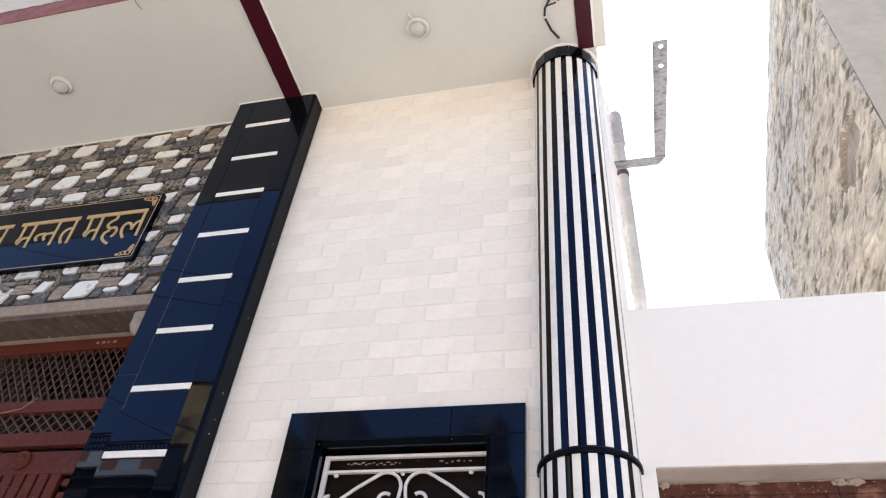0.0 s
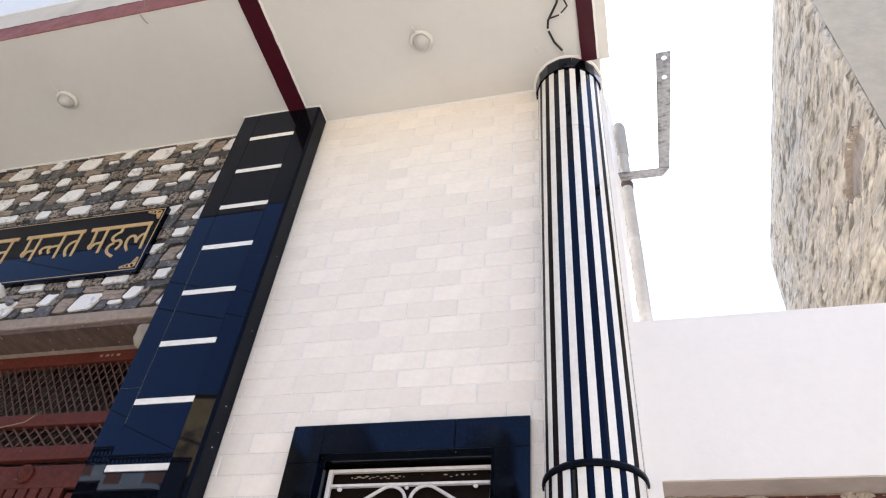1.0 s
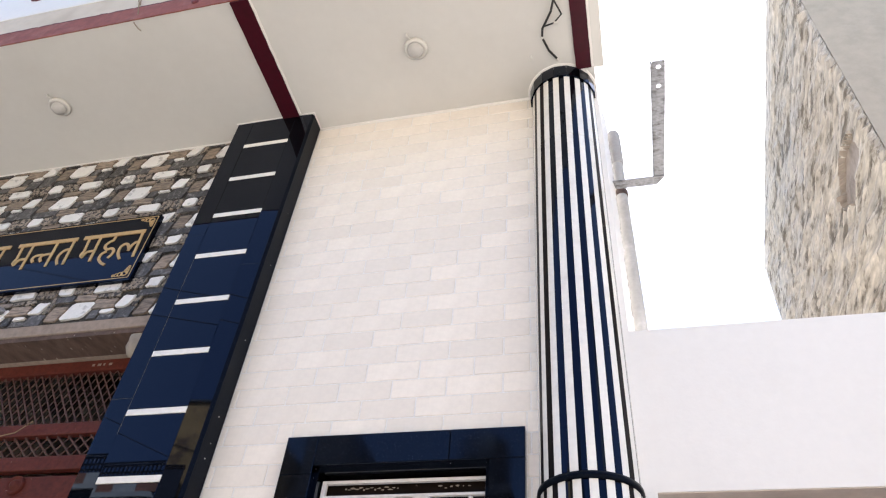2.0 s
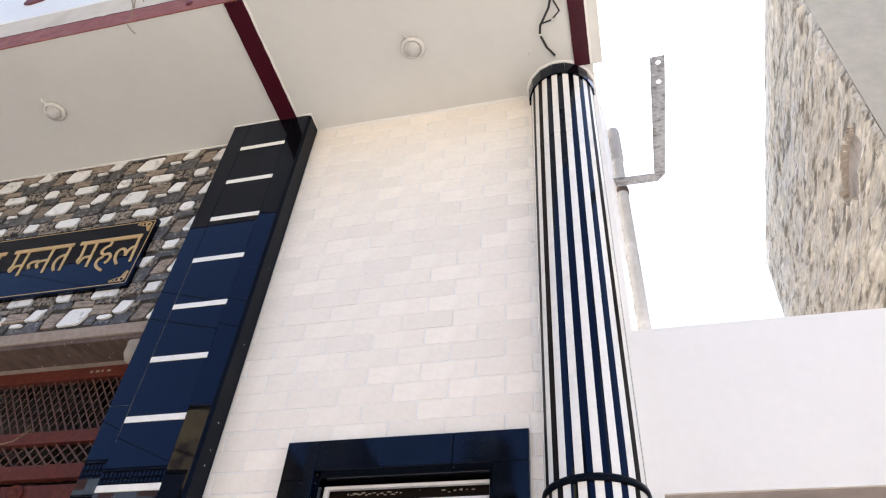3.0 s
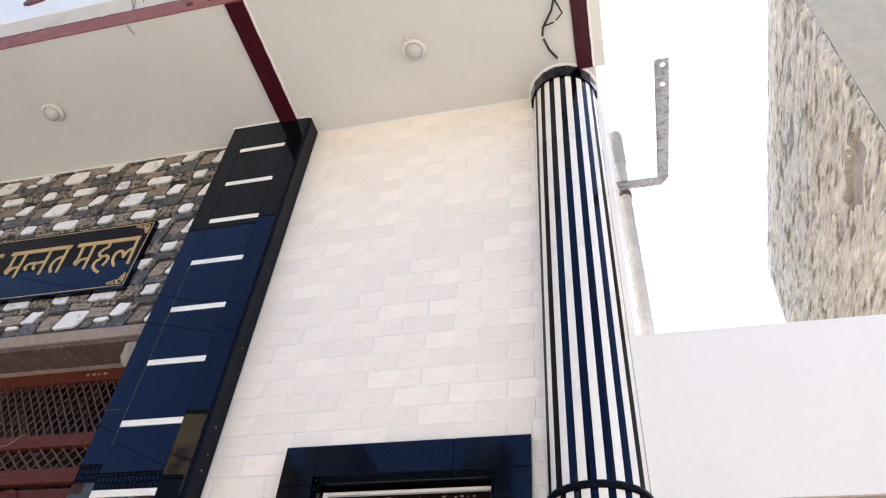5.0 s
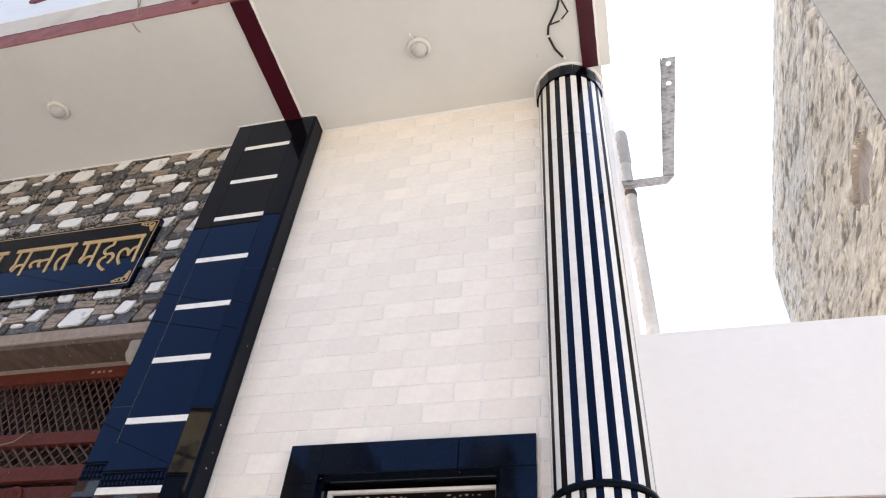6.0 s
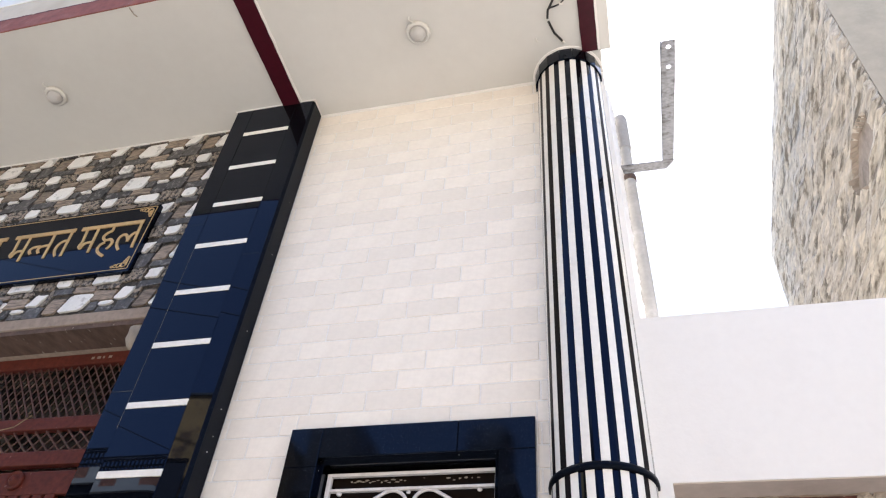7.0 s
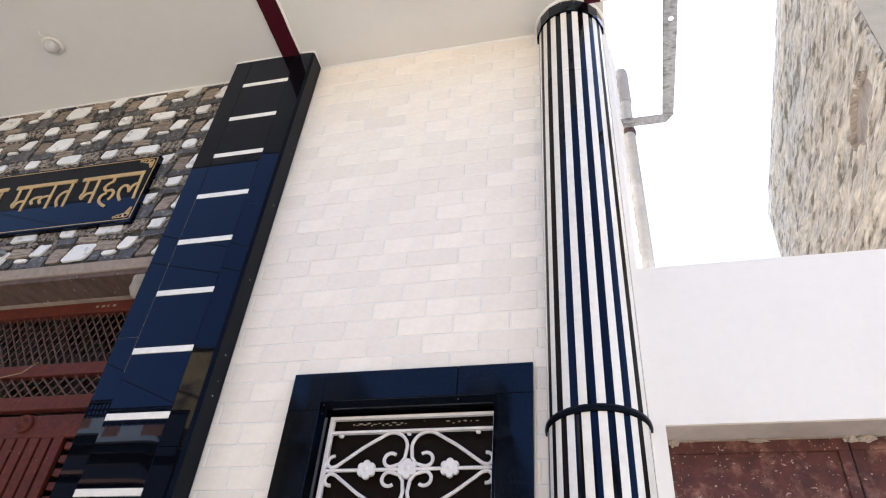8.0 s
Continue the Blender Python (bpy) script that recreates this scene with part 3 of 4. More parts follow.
for z0, z1, first, step, half in ((0.0, RING_Z - 0.012, -146.0, 18.15, 4.1), (RING_Z + 0.012, SEAM_Z - 0.002, -133.0, 20.05, 4.9), (SEAM_Z + 0.002, CAP_Z, -133.0, 20.05, 4.7)):
    for k in range(-3, 9):
        a = first + step * k
        if -195 < a < -25:
            # strips turned to the sides take the duller copy instead of real reflections
            part("black_strip", stave(a - half, a + half, z0, z1, 0.0), STRIP_AT_SIDES if a < -125 or a > -42 else GRANITE_STRIP, column)
        if -195 < a + step / 2 < -30:
            part("white_strip", stave(a + half + 0.15, a + step - half - 0.15, z0, z1, 0.0006), WHITE_STRIP, column)
    edge = max(first + step * k for k in range(9) if first + step * k < -25) + half + 0.15
    part("white_strip", stave(edge, -15.5, z0, z1, 0.0006), WHITE_STRIP, column)
    part("black_strip", stave(-15.3, -11.3, z0, z1, 0.0), STRIP_AT_SIDES, column)
    part("white_strip", stave(-11.1, 2, z0, z1, 0.0006), WHITE_STRIP, column)
bm = bmesh.new()
add_lathe(bm, [(CR - 0.01, -0.013), (CR + 0.008, -0.012), (CR + 0.010, 0.0), (CR + 0.008, 0.012), (CR - 0.01, 0.013)], 48, (CX, 0, RING_Z))
part("ring", bm, GRANITE_EDGE, column, "black granite ring band", True)
# faceted cap of short granite pieces
for k in range(9):
    a0, a1 = -188 + k * 22, -188 + (k + 1) * 22
    bm = bmesh.new()
    ring = []
    for z, r in ((CAP_Z, CR + 0.013), (ZC - 0.006, CR + 0.013)):
        ring.append([bm.verts.new((CX + q * math.cos(radians(a)), q * math.sin(radians(a)), z)) for q, a in ((r, a0 + 0.3), (r, a1 - 0.3), (CR - 0.012, a1 - 0.3), (CR - 0.012, a0 + 0.3))])
    for j in range(4):
        bm.faces.new((ring[0][j], ring[0][(j + 1) % 4], ring[1][(j + 1) % 4], ring[1][j]))
    bm.faces.new(ring[0][::-1]); bm.faces.new(ring[1])
    part("cap_piece", bm, GRANITE, column)

# ---- window ----
window = thing("window_1", "window with black granite surround and white scrolled iron grille", "window", kind="structure")
zf0 = WB - FW
part("surround_slab", box(WI0 + 0.0005, 1.0025, -0.030, 0.012, WIZ, WZ, 0.002), GRANITE_SPECK, window)
part("surround_slab", box(1.0035, WX1, -0.030, 0.012, WIZ, WZ, 0.002), GRANITE_SPECK, window)
part("surround_slab", box(WX0, WI0 - 0.0005, -0.030, 0.012, WIZ - 0.035, WZ, 0.002), GRANITE_SPECK, window)
part("surround_slab", box(WX0, WI0, -0.030, 0.012, zf0, WIZ - 0.036, 0.002), GRANITE_SPECK, window)
part("surround_slab", box(WI1, WX1, -0.030, 0.012, zf0, WIZ - 0.001, 0.002), GRANITE_SPECK, window)
part("surround_slab", box(WI0 + 0.001, WI1 - 0.001, -0.030, 0.012, zf0, WB, 0.002), GRANITE_SPECK, window)
part("reveal", box(WI0 - 0.001, WI0 + 0.016, 0.003, 0.23, WB, WIZ), GRANITE, window, "polished black granite window reveal")
part("reveal", box(WI1 - 0.016, WI1 + 0.001, 0.003, 0.23, WB, WIZ), GRANITE, window)
part("reveal", box(WI0 + 0.0165, WI1 - 0.0165, 0.003, 0.23, WIZ - 0.016, WIZ + 0.001), GRANITE, window)
part("reveal", box(WI0 + 0.0165, WI1 - 0.0165, 0.003, 0.23, WB - 0.001, WB + 0.016), GRANITE, window)
bm = bmesh.new()
add_box(bm, WI0 + 0.018, WI1 - 0.018, 0.078, 0.092, WB + 0.018, WIZ - 0.018)
pane = part("pane", bm, SHUTTER, window, "dark brown tinted pane with pale smears")
rs = random.Random(21)
for x0s, x1s, n in ((0.575, 0.800, 15), (0.950, 1.085, 6)):
    for k in range(n):
        x = x0s + (x1s - x0s) * k / n
        w, h, z = rs.uniform(0.004, 0.012), rs.uniform(0.0015, 0.004), 2.774 + rs.uniform(-0.006, 0.006)
        poly = [(x + w * rs.uniform(0.5, 1.2) * math.cos(a), z + h * rs.uniform(0.4, 1.3) * math.sin(a)) for a in (2 * math.pi * i / 9 for i in range(9))]
        part("smear", add_prism(bmesh.new(), poly, 0.0765, 0.0779), CEMENT, pane)
grille = thing("window_grille", "white painted wrought iron grille with scrolls and flowers in the window", "grille")
GY, GC, GM = 0.05, 0.820, 2.580
GX0, GX1 = 0.5000, 1.1375
for z, h in ((2.787, 0.0065), (2.728, 0.0055)):
    part("rail", box(GX0 - 0.002, GX1 + 0.002, GY - 0.009, GY + 0.009, z - h, z + h, 0.003, 2), GRILLE_PAINT, grille)
part("rail", box(GX0 - 0.002, GX1 + 0.002, GY - 0.009, GY + 0.009, WB + 0.02, WB + 0.042, 0.003, 2), GRILLE_PAINT, grille)
for x in (GX0 - 0.001, GX1 + 0.001):
    part("upright", box(x - 0.009, x + 0.009, GY - 0.0095, GY + 0.0095, WB + 0.018, 2.7935, 0.003, 2), GRILLE_PAINT, grille)


def scroll(cx, cz, sx, sz):
    """One rod: inner curl, loop beside the middle, straight run out to the side, outer curl."""
    pts = arc(-0.066, 0.036, 0.026, 50, 285, 12)
    pts += [(-0.030, 0, 0.020), (-0.014, 0, 0.042)]
    pts += arc(-0.069, 0.083, 0.060, -14, 122, 14)
    pts += [(-0.180, 0, 0.086), (-0.275, 0, 0.016)]
    pts += arc(-0.290, 0.034, 0.022, 290, 80, 9)[1:]
    return [(cx + sx * p[0], GY, cz + sz * p[2]) for p in pts]


def flower(cx, cz, r):
    """A pressed six-petal flower, a fan of thin wedges round a raised middle."""
    bm = bmesh.new()
    n = 60
    rim = []
    for k in range(n):
        a = 2 * math.pi * k / n
        q = r * (0.84 + 0.26 * abs(math.sin(3 * a)) ** 0.7)
        rim.append((math.cos(a), math.sin(a), q))
    rings = [[bm.verts.new((cx + c * q * f, y, cz + v * q * f)) for c, v, q in rim] for f, y in ((1.0, GY + 0.004), (1.0, GY - 0.008), (0.9, GY - 0.011), (0.35, GY - 0.0095))]
    for a, b in zip(rings, rings[1:]):
        for k in range(n):
            bm.faces.new((a[k], a[(k + 1) % n], b[(k + 1) % n], b[k]))
    for ring, y in ((rings[-1], GY - 0.014), (rings[0], GY + 0.004)):
        mid = bm.verts.new((cx, y, cz))
        for k in range(n):
            bm.faces.new((mid, ring[k], ring[(k + 1) % n]))
    bmesh.ops.recalc_face_normals(bm, faces=bm.faces)
    return bm


for x, s in ((0.545, 1.0), (0.812, 0.8), (1.075, 0.9)):
    bm = bmesh.new()
    bmesh.ops.create_icosphere(bm, subdivisions=2, radius=0.011 * s)
    for v in bm.verts:
        v.co.z *= 0.8 + 0.5 * noise.noise(v.co * 90)
        v.co.y *= 0.6
    part("weld_blob", bm, GRILLE_PAINT, grille, smooth=True).matrix_basis = pose(x, GY, 2.716)
for cz in (GM, GM - 0.42, GM - 0.84):
    part("rail", add_tube(bmesh.new(), [(GX0, GY, cz), (GX1, GY, cz)], 0.007), GRILLE_PAINT, grille, smooth=True)
    for sx in (-1, 1):
        for sz in (-1, 1):
            part("scroll", add_tube(bmesh.new(), scroll(GC, cz, sx, sz), 0.0068), GRILLE_PAINT, grille, smooth=True)
    for dx, r in ((-0.155, 0.0325), (0.0, 0.034), (0.158, 0.0325)):
        part("flower", flower(GC + dx, cz, r), GRILLE_PAINT, grille)

# ---- red door behind the lintel ----
door = thing("door_1", "worn red oxide steel door with mesh transom and slatted leaf", "door", kind="structure")
DY = 0.20
DX0, DX1 = -2.42, -0.45


def bar(x0, x1, z0, z1, y0=DY, y1=DY + 0.04, mat=DOOR_PAINT, name="rail", bev=0.004):
    return part(name, box(x0, x1, y0, y1, z0, z1, bev, 2), mat, door)


part("bedding", box(DX0, DX1, 0.17, 0.232, 3.598, 3.626, 0.006, 2), LINTEL_CEMENT, door, "uneven cement bedding above the frame")
top_rail = bar(DX0, DX1, 3.530, 3.597)
bar(DX0, DX1, 3.163, 3.228)
bar(DX0, DX1, 2.978, 3.050)
for x in (DX0, -1.75, DX1 - 0.05):
    bar(x, x + 0.05, 0.6, 3.529, DY + 0.003, DY + 0.038, name="stile")


def mesh_panel(x0, x1, z0, z1, families):
    """Expanded metal: two sets of slanted bars (lean, radius, pitch), clipped to the panel."""
    bm = bmesh.new()
    h = z1 - z0
    for lean, radius, pitch, y in families:
        x = x0 - abs(lean) * h
        while x < x1 + abs(lean) * h:
            a, b = (x, z0), (x + lean * h, z1)
            t0, t1 = 0.0, 1.0
            dx = b[0] - a[0]
            for lim, side in ((x0, 1), (x1, -1)):
                f = (lim - a[0]) / dx
                if side * dx > 0:
                    t0 = max(t0, f)
                else:
                    t1 = min(t1, f)
            if t1 - t0 > 0.03:
                p = Vector((a[0] + dx * t0, y, z0 + h * t0)); q = Vector((a[0] + dx * t1, y, z0 + h * t1))
                add_tube(bm, [p, q], radius, 5)
            x += pitch
    return bm


for xa, xb in ((DX0 + 0.05, -1.75), (-1.70, DX1 - 0.05)):
    part("mesh", mesh_panel(xa, xb, 3.228, 3.530, ((-0.745, 0.0046, 0.046, DY + 0.018), (0.42, 0.0032, 0.046, DY + 0.023))), MESH_PAINT, door, "expanded metal mesh transom")
    part("mesh", mesh_panel(xa, xb, 3.050, 3.163, ((-1.15, 0.0048, 0.062, DY + 0.018), (0.75, 0.0042, 0.062, DY + 0.023))), MESH_PAINT, door)
    # leaf: top plate, medallion, vertical slats and a column of slots
    leaf = part("leaf_plate", box(xa + 0.004, xb - 0.004, DY + 0.006, DY + 0.034, 2.837, 2.950, 0.003), DOOR_PAINT, door)
    n = 13 if xb > -1 else 5
    w = (xb - xa - 0.36) / n
    for i in range(n):
        x = xa + 0.01 + i * w
        part("slat", box(x, x + w * 0.80, DY + 0.004, DY + 0.03, 0.62, 2.836, 0.004, 2), DOOR_PAINT, leaf)
    for i in range(34):
        z = 2.812 - i * 0.062
        part("slot_bar", box(xb - 0.34, xb - 0.006, DY + 0.006, DY + 0.03, z - 0.034, z, 0.003), DOOR_PAINT, leaf)
    mx = -1.12 if xa > -1.72 else -2.05
    bm = bmesh.new()
    add_lathe(bm, [(0.046, 0.0), (0.046, 0.012), (0.040, 0.020), (0.034, 0.012), (0.026, 0.011), (0.022, 0.022), (0.012, 0.029)], 28)
    md = part("medallion", bm, DOOR_PAINT, leaf, "round pressed steel medallion", True)
    md.matrix_basis = pose(mx + 0.008, DY + 0.008, 2.906, 90, 0, 0)
for k, w in enumerate((0.016, 0.020, 0.010, 0.018)):
    part("paint_mark", box(-1.02 + k * 0.034, -1.02 + k * 0.034 + w, DY - 0.0015, DY + 0.001, 3.558, 3.572), LINTEL_CEMENT, top_rail)
# near-black sheet standing for the shade behind the mesh
part("room_dark", box(DX0, DX1, 1.6, 1.62, 0.6, 3.6), ROOM_SHADE, door)

# plaster lump left at the jamb
bm = bmesh.new()
bmesh.ops.create_icosphere(bm, subdivisions=3, radius=1.0)
for v in bm.verts:
    k = 1 + 0.22 * noise.noise(v.co * 2.0)
    v.co = Vector((v.co.x * 0.052 * k, v.co.y * 0.05 * k, v.co.z * 0.085 * k))
lump = part("plaster_lump", bm, CEMENT, None, smooth=True)
lump.matrix_basis = pose(-0.655, 0.055, 3.562)
tagged(lump, "dried pale mortar lump on the door jamb", "mortar")
jamb = part("jamb_plaster", box(-0.60, -0.45, 0.0, 0.19, 0.6, 3.629, 0.006), LINTEL_CEMENT)
tagged(jamb, "raw cement jamb beside the red door", "jamb", kind="structure")

# string hanging from the mesh
string = part("string", add_tube(bmesh.new(), [(-1.62, 0.15, 3.06), (-1.40, 0.16, 3.13), (-1.25, 0.175, 3.17), (-1.19, 0.185, 3.235)], 0.0028, 6), JUTE)
tagged(string, "frayed jute string tied to the door mesh", "string")

# ---- name board ----
board = thing("name_board", "polished black granite name board with gold lettering and corner ornaments", "sign")
SX0, SX1, SZ0, SZ1, SY = -2.42, -0.832, 3.944, 4.455, -0.028
part("plate", box(SX0, SX1, SY, 0.011, SZ0, SZ1, 0.004), SIGN_BLACK, board)
bm = bmesh.new()
for a in (SX0 + 0.018, SX1 - 0.0145):
    add_box(bm, a, a + 0.0045, SY - 0.0015, SY + 0.001, SZ0 + 0.02, SZ1 - 0.02)
for a in (SZ0 + 0.014, SZ1 - 0.020):
    add_box(bm, SX0 + 0.0245, SX1 - 0.0150, SY - 0.0015, SY + 0.001, a, a + 0.0045)
part("border_line", bm, GOLD, board)


def smooth_line(pts, n=6):
    """A soft curve through the points."""
    if len(pts) < 3:
        return pts
    ext = [pts[0]] + list(pts) + [pts[-1]]
    out = []
    for p0, p1, p2, p3 in zip(ext, ext[1:], ext[2:], ext[3:]):
        for k in range(n):
            t = k / n
            out.append(tuple(0.5 * (2 * b_ + (c_ - a_) * t + (2 * a_ - 5 * b_ + 4 * c_ - d_) * t * t + (3 * b_ - a_ - 3 * c_ + d_) * t ** 3) for a_, b_, c_, d_ in zip(p0, p1, p2, p3)))
    return out + [pts[-1]]


def ribbon(bm, pts, w, y, depth=0.004):
    """A flat brush stroke of width w through points in x and z."""
    pts = smooth_line(pts)
    left, right = [], []
    for i, (x, z) in enumerate(pts):
        a, c_ = pts[max(i - 1, 0)], pts[min(i + 1, len(pts) - 1)]
        d = Vector((c_[0] - a[0], c_[1] - a[1]))
        d = d.normalized() if d.length > 1e-7 else Vector((1, 0))
        nrm = Vector((-d.y, d.x)) * w / 2
        left.append((x + nrm.x, z + nrm.y))
        right.append((x - nrm.x, z - nrm.y))
    rings = [[bm.verts.new((r[0], y, r[1])), bm.verts.new((l[0], y, l[1])), bm.verts.new((l[0], y + depth, l[1])), bm.verts.new((r[0], y + depth, r[1]))] for l, r in zip(left, right)]
    for a, c_ in zip(rings, rings[1:]):
        for k in range(4):
            bm.faces.new((a[k], a[(k + 1) % 4], c_[(k + 1) % 4], c_[k]))
    bm.faces.new(rings[0][::-1]); bm.faces.new(rings[-1])
    bmesh.ops.recalc_face_normals(bm, faces=bm.faces)
    return bm


# strokes of the letters, x from the letter's left, y down from the head line, in thousandths of a metre
MA = [[(28, 0), (34, -110)], [(106, -116), (62, -118), (44, -140), (38, -156), (24, -136), (34, -108)], [(104, 0), (104, -198)]]
NA = [[(76, -96), (36, -98), (13, -104), (4, -124), (20, -152)], [(72, 0), (72, -198)]]
NA_HALF = [[(72, -96), (42, -98), (23, -104), (14, -124), (30, -150)]]
TA = [[(74, -76), (38, -80), (14, -108), (12, -150), (32, -194)], [(70, 0), (70, -198)]]
HA = [[(54, 0), (55, -42)], [(59, -42), (32, -56), (14, -80), (21, -104), (40, -116), (64, -112), (81, -124), (88, -144), (80, -170), (67, -188)], [(41, -132), (15, -150), (11, -184), (31, -214), (67, -240)]]
LA = [[(136, -88), (112, -84), (93, -104), (82, -146)], [(83, -132), (65, -96), (40, -90), (22, -112), (25, -160), (50, -206)], [(131, 0), (131, -200)]]
HEAD = 4.314


def word(x, letters, x0, x1):
    for strokes, dx in letters:
        bm = bmesh.new()
        for k, s in enumerate(strokes):
            ribbon(bm, [(x + (dx + a - 0.07 * b) / 1000, HEAD + b / 1000) for a, b in s], 0.0172, SY - 0.004 - 0.0004 * k)
        part("letter", bm, GOLD, board)
    part("head_line", box(x0, x1, SY - 0.0062, SY, HEAD - 0.012, HEAD + 0.015), GOLD, board)


word(-1.275, ((MA, 0), (HA, 150), (LA, 250)), -1.285, -0.882)
word(-1.733, ((MA, 0), (NA_HALF, 134), (NA, 199), (TA, 316)), -1.735, -1.328)
word(-1.905, ((NA, 0),), -1.96, -1.795)


def corner_ornament(cx, cz, sx, sz):
    bm = bmesh.new()
    for a, r in ((0.012, 0.030), (0.040, 0.024), (0.064, 0.018), (0.086, 0.012)):
        for px, pz in ((a, 0.006), (0.006, a * 0.75)):
            poly = [(cx + sx * (px + r * 0.55 * (1 + math.cos(t))), cz + sz * (pz + r * 0.55 * (1 + math.sin(t)))) for t in (2 * math.pi * k / 10 for k in range(10))]
            ribbon(bm, poly + poly[:1], 0.0045, SY - 0.003 - a * 0.004, 0.003)
    return bm


for cx, sx in ((SX1 - 0.020, -1), (SX0 + 0.028, 1)):
    for cz, sz in ((SZ0 + 0.024, 1), (SZ1 - 0.024, -1)):
        part("corner_ornament", corner_ornament(cx, cz, sx, sz), GOLD, board)


# ---- lamps on the canopy ----
def ceiling_lamp(x, y):
    lamp = thing("ceiling_lamp", "round white plastic lamp holder fixed under the canopy", "lamp", "lamps under the canopy")
    bm = bmesh.new()
    add_lathe(bm, [(0.006, -0.062), (0.020, -0.059), (0.033, -0.050), (0.042, -0.036), (0.046, -0.018)], 28)
    part("dome", bm, DOME_PLASTIC, lamp, smooth=True)
    bm = bmesh.new()
    add_lathe(bm, [(0.0455, -0.019), (0.050, -0.024), (0.058, -0.024), (0.066, -0.017), (0.068, -0.004), (0.060, 0.0)], 32, close=False)
    part("base", bm, PLASTIC_WHITE, lamp, smooth=True)
    part("wire_stub", add_tube(bmesh.new(), [(-0.016, -0.062, -0.010), (-0.020, -0.076, -0.014), (-0.030, -0.086, -0.016), (-0.026, -0.098, -0.004)], 0.006, 6), PLASTIC_WHITE, lamp)
    lamp.matrix_basis = pose(x, y, ZC - 0.0005)
    return lamp


ceiling_lamp(0.737, -0.436)
ceiling_lamp(-1.580, -0.452)

# bulb in a holder on the stone wall
bulb = thing("wall_bulb", "white round bulb in a small holder on the stone wall", "lamp")
bm = bmesh.new()
add_lathe(bm, [(0.012, 0.0), (0.026, 0.018), (0.036, 0.045), (0.036, 0.065), (0.024, 0.088), (0.008, 0.096)], 24)
gl = part("glass", bm, PLASTIC_WHITE, bulb, smooth=True)
gl.matrix_basis = pose(0, -0.055, 0, 75, 0, -20)
bm = bmesh.new()
add_lathe(bm, [(0.022, 0.0), (0.022, 0.012), (0.015, 0.02), (0.015, 0.06)], 20)
hb = part("holder", bm, STEEL, bulb, smooth=True)
hb.matrix_basis = pose(0, 0, 0, 90, 0, 0)
bulb.matrix_basis = pose(-1.572, -0.012, 3.812)

# loose wires at the canopy
wire = thing("loose_wire", "loose black cable with white tape hanging from the canopy", "cable")
WP = [(1.515, -0.66, ZC - 0.004), (1.520, -0.585, ZC - 0.012), (1.500, -0.53, ZC - 0.03), (1.445, -0.44, ZC - 0.03), (1.436, -0.385, ZC - 0.022), (1.462, -0.300, ZC - 0.02), (1.505, -0.225, ZC - 0.006)]
part("cable", add_tube(bmesh.new(), WP, 0.0066, 7), CABLE, wire, smooth=True)
part("cable", add_tube(bmesh.new(), [(1.520, -0.585, ZC - 0.012), (1.553, -0.50, ZC - 0.02), (1.51, -0.462, ZC - 0.03), (1.452, -0.45, ZC - 0.03)], 0.0048, 7), CABLE, wire, smooth=True)
for p, d in (((1.517, -0.462, ZC - 0.030), (0.02, 0.004, 0)), ((1.436, -0.385, ZC - 0.022), (0.006, 0.014, 0)), ((1.503, -0.228, ZC - 0.008), (0.01, 0.014, 0.0))):
    part("tape", add_tube(bmesh.new(), [Vector(p) - Vector(d) * 0.5, Vector(p) + Vector(d) * 0.5], 0.0085, 8), PLASTIC_WHITE, wire)
hook = part("ceiling_hook", add_tube(bmesh.new(), [(1.36, -0.27, ZC), (1.36, -0.27, ZC - 0.016), (1.366, -0.262, ZC - 0.02)], 0.005, 6), PLASTIC_WHITE)
tagged(hook, "small white clip under the canopy", "clip")
stub = part("wire_stub", add_tube(bmesh.new(), [(-0.800, -0.897, ZC + 0.02), (-0.795, -0.88, ZC - 0.004), (-0.785, -0.85, ZC - 0.012), (-0.770, -0.835, ZC - 0.02)], 0.004, 6), CEMENT)
tagged(stub, "thin wire end sticking out at the canopy edge", "wire")
for x, z in ((-0.426, 5.192), (-0.302, 5.203)):
    b = part("fixing_bolt", add_lathe(bmesh.new(), [(0.020, 0.0), (0.020, 0.012), (0.013, 0.016)], 10), RELIEF_PAINT, None)
    b.matrix_basis = pose(x, -0.8975, z, 90, 0, 0)
    tagged(b, "maroon painted bolt head in the canopy band", "bolt", "bolts in the canopy band")

thread = thing("jute_thread", "frayed brown jute threads hanging over the canopy fascia", "thread")
for pts in ([(-0.93, -0.9005, 5.60), (-0.90, -0.9015, 5.45), (-0.84, -0.9005, 5.33), (-0.78, -0.9015, 5.17)], [(-0.85, -0.9005, 5.56), (-0.80, -0.9015, 5.42), (-0.785, -0.9005, 5.36)], [(-0.91, -0.9015, 5.6), (-0.86, -0.9005, 5.42), (-0.82, -0.9015, 5.30)]):
    part("strand", add_tube(bmesh.new(), pts, 0.0028, 5), JUTE, thread)

# ---- pipe and bracket beside the house ----
pipe = thing("drain_pipe", "grey cement drain pipe standing behind the gate wall", "pipe")
part("shaft", add_lathe(bmesh.new(), [(0.0305, 0.0), (0.0305, 4.72)], 24), PIPE_PALE, pipe, smooth=True)
part("socket", add_lathe(bmesh.new(), [(0.034, 4.70), (0.037, 4.71), (0.037, 4.955), (0.033, 4.98), (0.026, 4.986)], 24), PIPE, pipe, smooth=True)
part("clamp", add_lathe(bmesh.new(), [(0.032, 4.436), (0.0355, 4.441), (0.0355, 4.470), (0.032, 4.475)], 24), CONCRETE, pipe, "rusty brown clamp ring")
